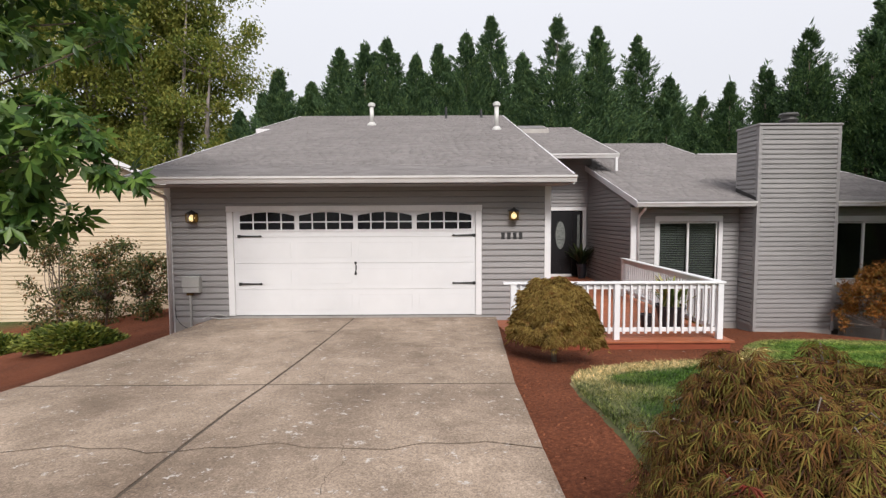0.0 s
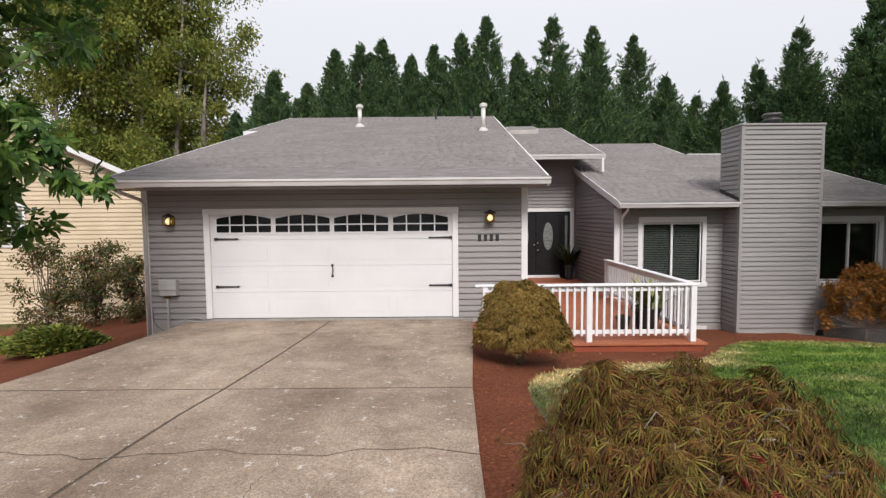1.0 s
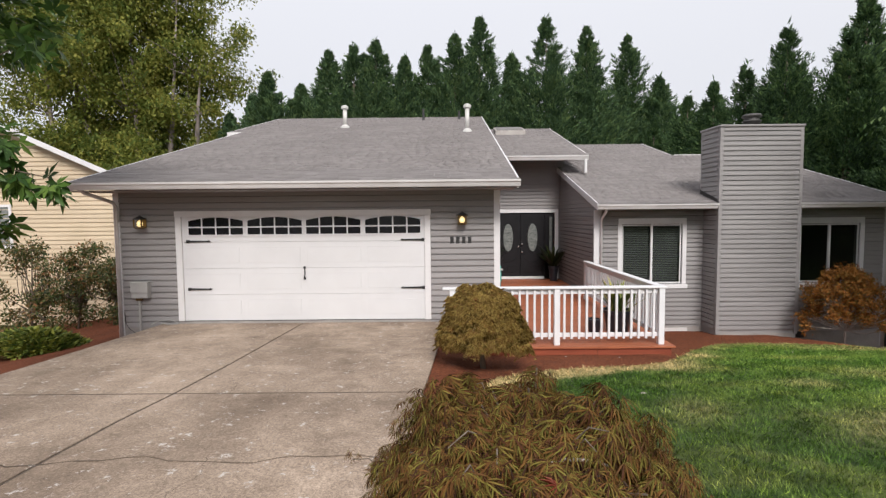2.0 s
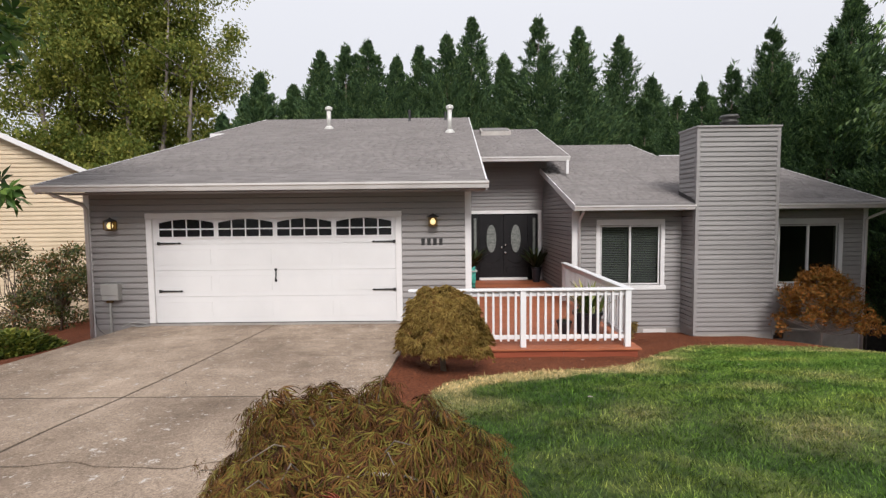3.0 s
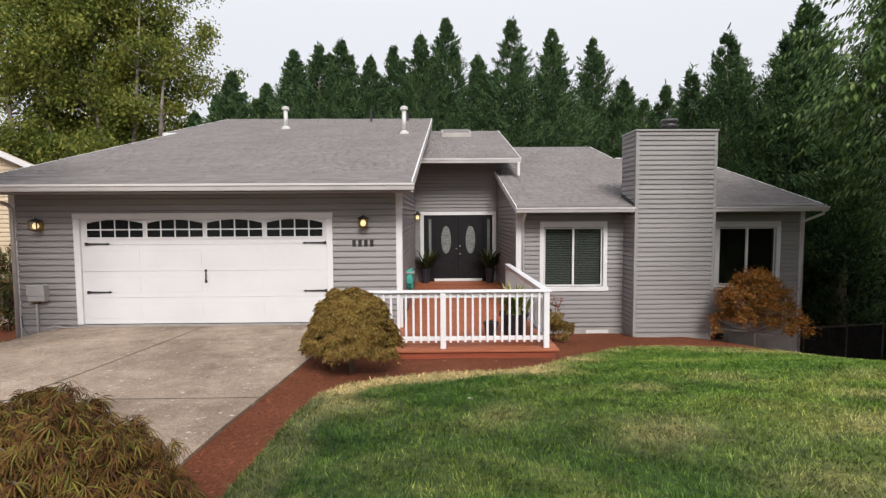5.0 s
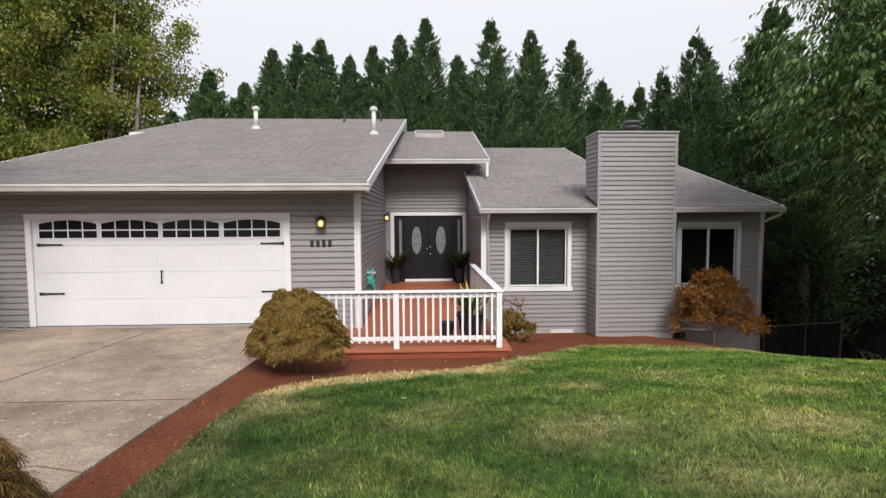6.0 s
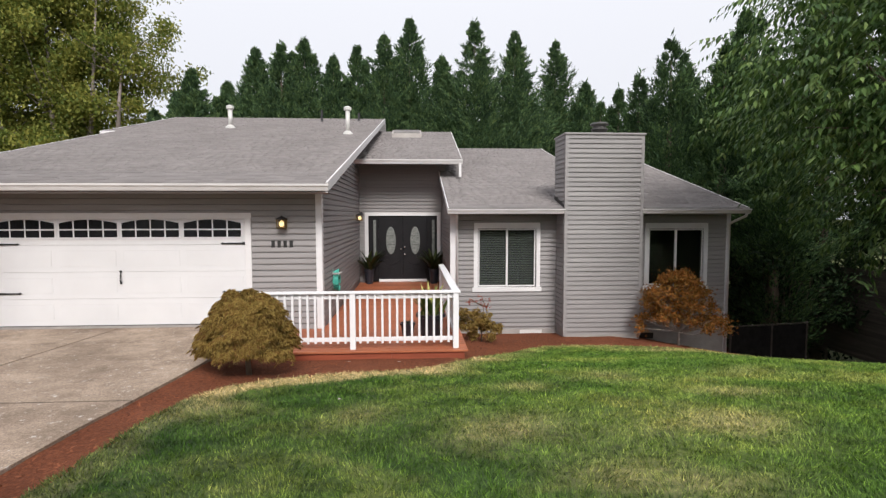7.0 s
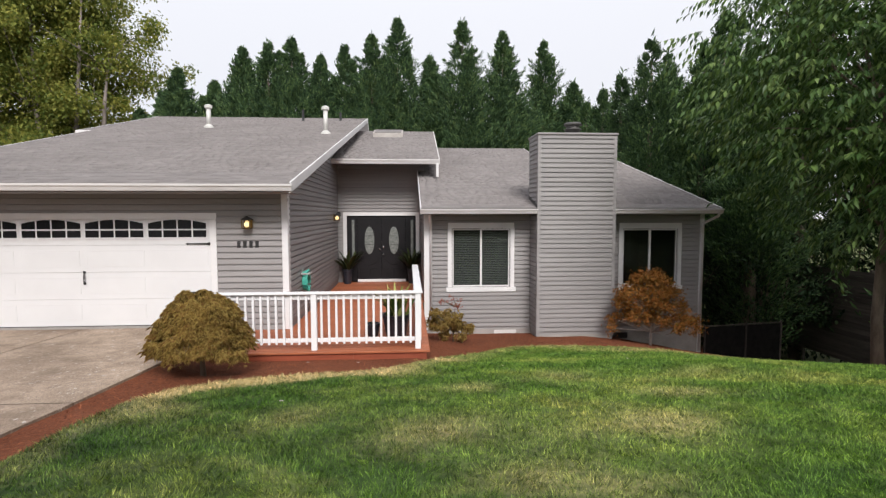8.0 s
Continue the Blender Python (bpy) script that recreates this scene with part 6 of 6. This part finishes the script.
# maple whose branches reach in beside the driveway
cl = []
for k in range(50):
    cl.append((-5.75 + rng.normal(0, 0.55), 6.3 + rng.normal(0, 0.5), max(2.0, 3.15 + rng.normal(0, 0.85)), rng.uniform(0.28, 0.42)))
for k in range(44):
    cl.append((-6.6 + rng.normal(0, 1.1), 6.0 + rng.normal(0, 1.2), rng.uniform(4.9, 7.6), rng.uniform(0.5, 0.75)))
street_maple = leafy_tree("street_maple", "green broad-leaved maple with leafy branches over the bed", [([(-7.6, 6.0, float(ground_z(-7.6, 6.0)) - 0.2), (-7.4, 6.1, 1.6), (-7.0, 6.2, 3.0), (-6.4, 6.2, 4.2)], [0.12, 0.10, 0.08, 0.03])], cl, PALM, 0.25, 190, MAPLELEAF, BARK, hang=0.5)

# the leaves on the branch that reaches over the bed, one by one
part("limb", Shape().tube([(-6.6, 6.2, 2.9), (-5.7, 6.3, 2.55), (-5.0, 6.4, 2.62), (-4.50, 6.5, 2.74), (-3.95, 6.6, 2.60)], [0.03, 0.022, 0.016, 0.011, 0.006], 6), BARK, street_maple)
v, f = scatter(*PALM, np.zeros((1, 3)), np.array([[0.0, 1.0, 0.0]]), np.array([[0.0, 0.0, 1.0]]), 1.0)
maple_leaf = raw_mesh("leaf", v, f, MAPLELEAF_ONE)
for cx, cy, cz, cr, count in ((-4.30, 6.5, 2.60, 0.22, 20), (-3.98, 6.6, 2.46, 0.17, 13), (-4.75, 6.4, 2.8, 0.26, 22), (-4.5, 6.5, 3.05, 0.26, 24), (-5.0, 6.3, 2.35, 0.28, 22), (-5.3, 6.3, 2.0, 0.28, 20), (-5.5, 6.2, 1.75, 0.24, 16)):
    for k in range(count):
        d = sphere_dirs(1)[0]
        at = Vector((cx, cy, cz)) + Vector(d) * cr * rng.random() ** 0.5
        way = (Vector(d) * 0.7 + Vector(rng.normal(0, 0.4, 3)) + Vector((0, 0, -0.9))).normalized()
        side = way.cross(Vector(rng.normal(0, 0.4, 3)) + Vector((0, -0.5, 0.8))).normalized()
        m = Matrix((side, way, side.cross(way))).transposed().to_4x4()
        ob = new("leaf", maple_leaf)
        ob.parent = street_maple
        ob.matrix_local = Matrix.Translation(at - street_maple.location) @ m @ Matrix.Scale(0.25 * rng.uniform(0.7, 1.2), 4)

# fallen leaves on the lawn, and the drift of them beyond the gate
v, f = scatter(*OVAL, np.zeros((1, 3)), np.array([[0.0, 1.0, 0.0]]), np.array([[0.0, 0.0, 1.0]]), 1.0)
dry_leaf = raw_mesh("fallen_leaf", v, f, PALEBARK)
for x, y in ((3.05, 5.55), (8.15, 8.3), (5.9, 7.6), (7.4, 9.6), (2.9, 8.15), (3.7, 8.0), (9.6, 8.8)):
    ob = tagged(new("fallen_leaf", dry_leaf), "pale dry leaf lying on the ground", "leaf", "fallen leaves")
    ob.matrix_world = pose(x, y, float(ground_z(x, y)) + 0.06, 10, 8, rng.uniform(0, 360)) @ Matrix.Scale(0.075, 4)
n = 900
x, y = 16.2 + rng.normal(0, 1.0, n), 13.2 + rng.normal(0, 0.5, n)
p = np.stack([x, y, ground_z(x, y) + 0.015], -1)
v, f = scatter(*OVAL, p, rng.normal(0, 1, (n, 3)) * (1, 1, 0.2), np.tile((0.0, 0.0, 1.0), (n, 1)), rng.uniform(0.05, 0.1, n))
tagged(new("leaf_litter", raw_mesh("leaf_litter", v, f, REDLEAF)), "drift of red-brown fallen leaves beyond the gate", "leaves", kind="stuff")
cam_body = thing("security_camera", "small dark camera on the siding beside the door", "camera", (GR + 0.03, 17.25, 2.22))
part("bracket", Shape().box(GR + 0.02, GR + 0.09, 17.22, 17.28, 2.20, 2.24, 0.008), TRIM, cam_body)
part("housing", Shape().lathe(GR + 0.12, 17.25, [(0.02, 2.16), (0.05, 2.19), (0.05, 2.24), (0.03, 2.27)], 12), BLACKIRON, cam_body)

# ---- the neighbouring house ----
nb = thing("neighbour_house", "beige lap-sided neighbouring house with a white rake board", "house", (-15, 20, -1.5))
NY = 20.0


def nb_rake(x):
    return 3.78 + 0.45 * (4.36 - abs(x + 15.96))


BACK = (-3.4, 6.5, 0)
s = Shape().prism([(-24, NY, -2.5), (-9.6, NY, -2.5), (-9.6, NY, nb_rake(-9.6) - 0.05), (-15.96, NY, nb_rake(-15.96) - 0.05), (-22.5, NY, nb_rake(-22.5) - 0.05), (-24, NY, nb_rake(-22.5) - 0.3)], BACK)
nw = part("wall", s, BEIGE, nb)
sv = Shape()
z = -2.1
while z < 5.6:
    half = min(6.36, 4.36 - (z + 0.17 - 3.73) / 0.45)
    sv.prism([(-15.96 - half, NY, z + 0.003), (-15.96 - half, NY - 0.034, z), (-15.96 - half, NY - 0.036, z + 0.01), (-15.96 - half, NY - 0.028, z + 0.116), (-15.96 - half, NY - 0.004, z + 0.124), (-15.96 - half, NY, z + 0.165)], (2 * half, 0, 0))
    z += 0.168
tagged(part("siding", sv, BEIGE, nb), "beige lap siding", kind="stuff")
for x0, x1 in ((-9.2, -15.96), (-15.96, -22.8)):
    part("roof", Shape().prism([(x0, NY - 0.4, nb_rake(x0) + 0.02), (x1, NY - 0.4, nb_rake(x1) + 0.02), (x1, NY - 0.4, nb_rake(x1) - 0.14), (x0, NY - 0.4, nb_rake(x0) - 0.14)], (-3.6, 6.9, 0)), SHINGLE, nb)
    part("rake_board", Shape().prism([(x0, NY - 0.44, nb_rake(x0) + 0.05), (x1, NY - 0.44, nb_rake(x1) + 0.05), (x1, NY - 0.44, nb_rake(x1) - 0.15), (x0, NY - 0.44, nb_rake(x0) - 0.15)], (0, 0.035, 0)), TRIM, nb)
win = part("window", Shape().box(-17.0, -16.9, NY - 0.06, NY - 0.02, 0.95, 2.65).box(-15.85, -15.75, NY - 0.06, NY - 0.02, 0.95, 2.65).box(-16.9, -15.85, NY - 0.06, NY - 0.02, 2.55, 2.65).box(-16.9, -15.85, NY - 0.06, NY - 0.02, 0.95, 1.05).box(-16.9, -15.85, NY - 0.05, NY - 0.022, 1.75, 1.81), TRIM, nb, "white-framed sash window")
part("pane", Shape().box(-16.9, -15.85, NY - 0.035, NY - 0.026, 1.05, 2.55), ETCHED, win)

# ---- dark fence and gate beside the house ----
fence = thing("fence", "low black slatted chain-link fence and gate beside the house", "fence", (13.8, 13.9, -1.9))
for x, yy in ((12.75, 13.75), (14.1, 13.95), (15.3, 14.15)):
    gz = float(ground_z(x, yy))
    part("post", Shape().tube([(x, yy, gz - 0.2), (x, yy, -0.93)], 0.03, 8), DARKBOARD, fence, "dull grey metal post")
for (xa, ya), (xb, yb) in (((12.78, 13.76), (14.07, 13.94)), ((14.13, 13.96), (15.27, 14.14))):
    part("top_bar", Shape().tube([(xa, ya, -0.97), (xb, yb, -0.97)], 0.018, 6), DARKBOARD, fence, "dull grey metal top bar")
    n = int((xb - xa) / 0.07)
    sl = Shape().box(-0.030, 0.030, -0.006, 0.006, -1.15, -0.02).mesh("slat", MESH)
    for k in range(n):
        q = (k + 0.5) / n
        ob = new("slat", sl)
        ob.parent = fence
        ob.location = Vector((xa + (xb - xa) * q, ya + (yb - ya) * q, -0.98)) - fence.location


# level boards stand in for a neighbouring lap-sided wall, coloured dark for deep shade
bfence = thing("wall_standin_boards", "level boards standing in for a lap-sided wall, deep shade in their colour", "fence", (18.6, 17.0, -2.5))
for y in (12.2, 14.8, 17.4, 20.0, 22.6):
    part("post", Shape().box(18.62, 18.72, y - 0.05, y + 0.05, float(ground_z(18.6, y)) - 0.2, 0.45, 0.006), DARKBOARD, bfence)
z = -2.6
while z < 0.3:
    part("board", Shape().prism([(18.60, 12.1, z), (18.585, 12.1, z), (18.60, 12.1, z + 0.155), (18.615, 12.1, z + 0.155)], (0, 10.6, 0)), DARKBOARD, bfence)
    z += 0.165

# ---- pots and plants on the deck ----
def potted(name, label, x, y, z, r, h, leaves, length, mat, spread=0.8):
    t = thing(name, label, "potted plant", (x, y, z))
    part("pot", Shape().lathe(x, y, [(r * 0.7, z), (r * 0.95, z + h * 0.85), (r * 1.06, z + h * 0.87), (r * 1.06, z + h), (r * 0.92, z + h), (r * 0.88, z + h * 0.9)], 20), PLASTIC_DARK, t, "dark glazed pot")
    n = leaves
    a = rng.random(n) * 2 * math.pi
    base = np.tile((x, y, z + h * 0.88), (n, 1)) + rng.normal(0, r * 0.25, (n, 3)) * (1, 1, 0.1)
    al = np.stack([np.cos(a) * spread, np.sin(a) * spread, rng.uniform(0.5, 1.6, n)], -1)
    up = np.stack([-np.cos(a), -np.sin(a), np.full(n, 0.6)], -1)
    blade = ([(-0.045, 0, 0), (0.045, 0, 0), (0.05, 0.35, 0.03), (-0.05, 0.35, 0.03), (0.035, 0.7, 0.0), (-0.035, 0.7, 0.0), (0, 1, -0.12)], [(0, 1, 2), (0, 2, 3), (3, 2, 4), (3, 4, 5), (5, 4, 6)])
    crown_part(t, "leaves", [scatter(*blade, base, al, up, length * rng.uniform(0.6, 1.1, n))], mat)


potted("potted_dracaena", "dark strap-leaved plant in a tall pot by the door", 2.42, 17.25, DTOP, 0.17, 0.50, 60, 0.95, DARKSPIKY)
potted("potted_dracaena", "dark strap-leaved plant in a tall pot by the door", 4.58, 17.2, DTOP, 0.17, 0.50, 60, 0.92, DARKSPIKY)
potted("potted_yucca", "variegated yellow-green yucca in a dark pot on the deck", 4.22, 9.75, DTOP, 0.27, 0.42, 70, 0.72, SPIKY, 0.7)
potted("small_pot_plant", "small dark pot on the deck behind the railing", 3.78, 9.75, DTOP, 0.14, 0.24, 14, 0.12, DARKSPIKY)

# hose reel on the side wall
reel = thing("hose_reel", "teal garden hose coiled on a wall hanger", "hose reel", (GR + 0.02, 11.5, 0.7))
for k in range(5):
    r0 = 0.20 + 0.012 * k
    part("hose_coil", Shape().tube([(GR + 0.06 + 0.026 * k, 11.7 + r0 * 0.75 * math.cos(q), 0.70 + r0 * math.sin(q)) for q in (2 * math.pi * j / 20 for j in range(21))], 0.015, 6), TEAL, reel, smooth=True)
part("hanger", Shape().box(GR + 0.02, GR + 0.22, 11.55, 11.85, 0.84, 0.88, 0.01).box(GR + 0.02, GR + 0.035, 11.6, 11.8, 0.75, 0.98, 0.005), METERGREY, reel)

# ---- shingles last: the pieces of the roofs ----
shingles(r_main, main_edges, 9.55, RIDGE, main_roof, 10.6)
shingles(r_entry, lambda y: (GR + 0.03, 5.45 + 0.02 * (y - 16.3)), 16.3, 23.0, entry_roof, 0)
shingles(r_wing, lambda y: (4.78, 12.63) if y < 19.75 else (4.78, 9.58), 12.93, 22.8, wing_roof, 13.3)
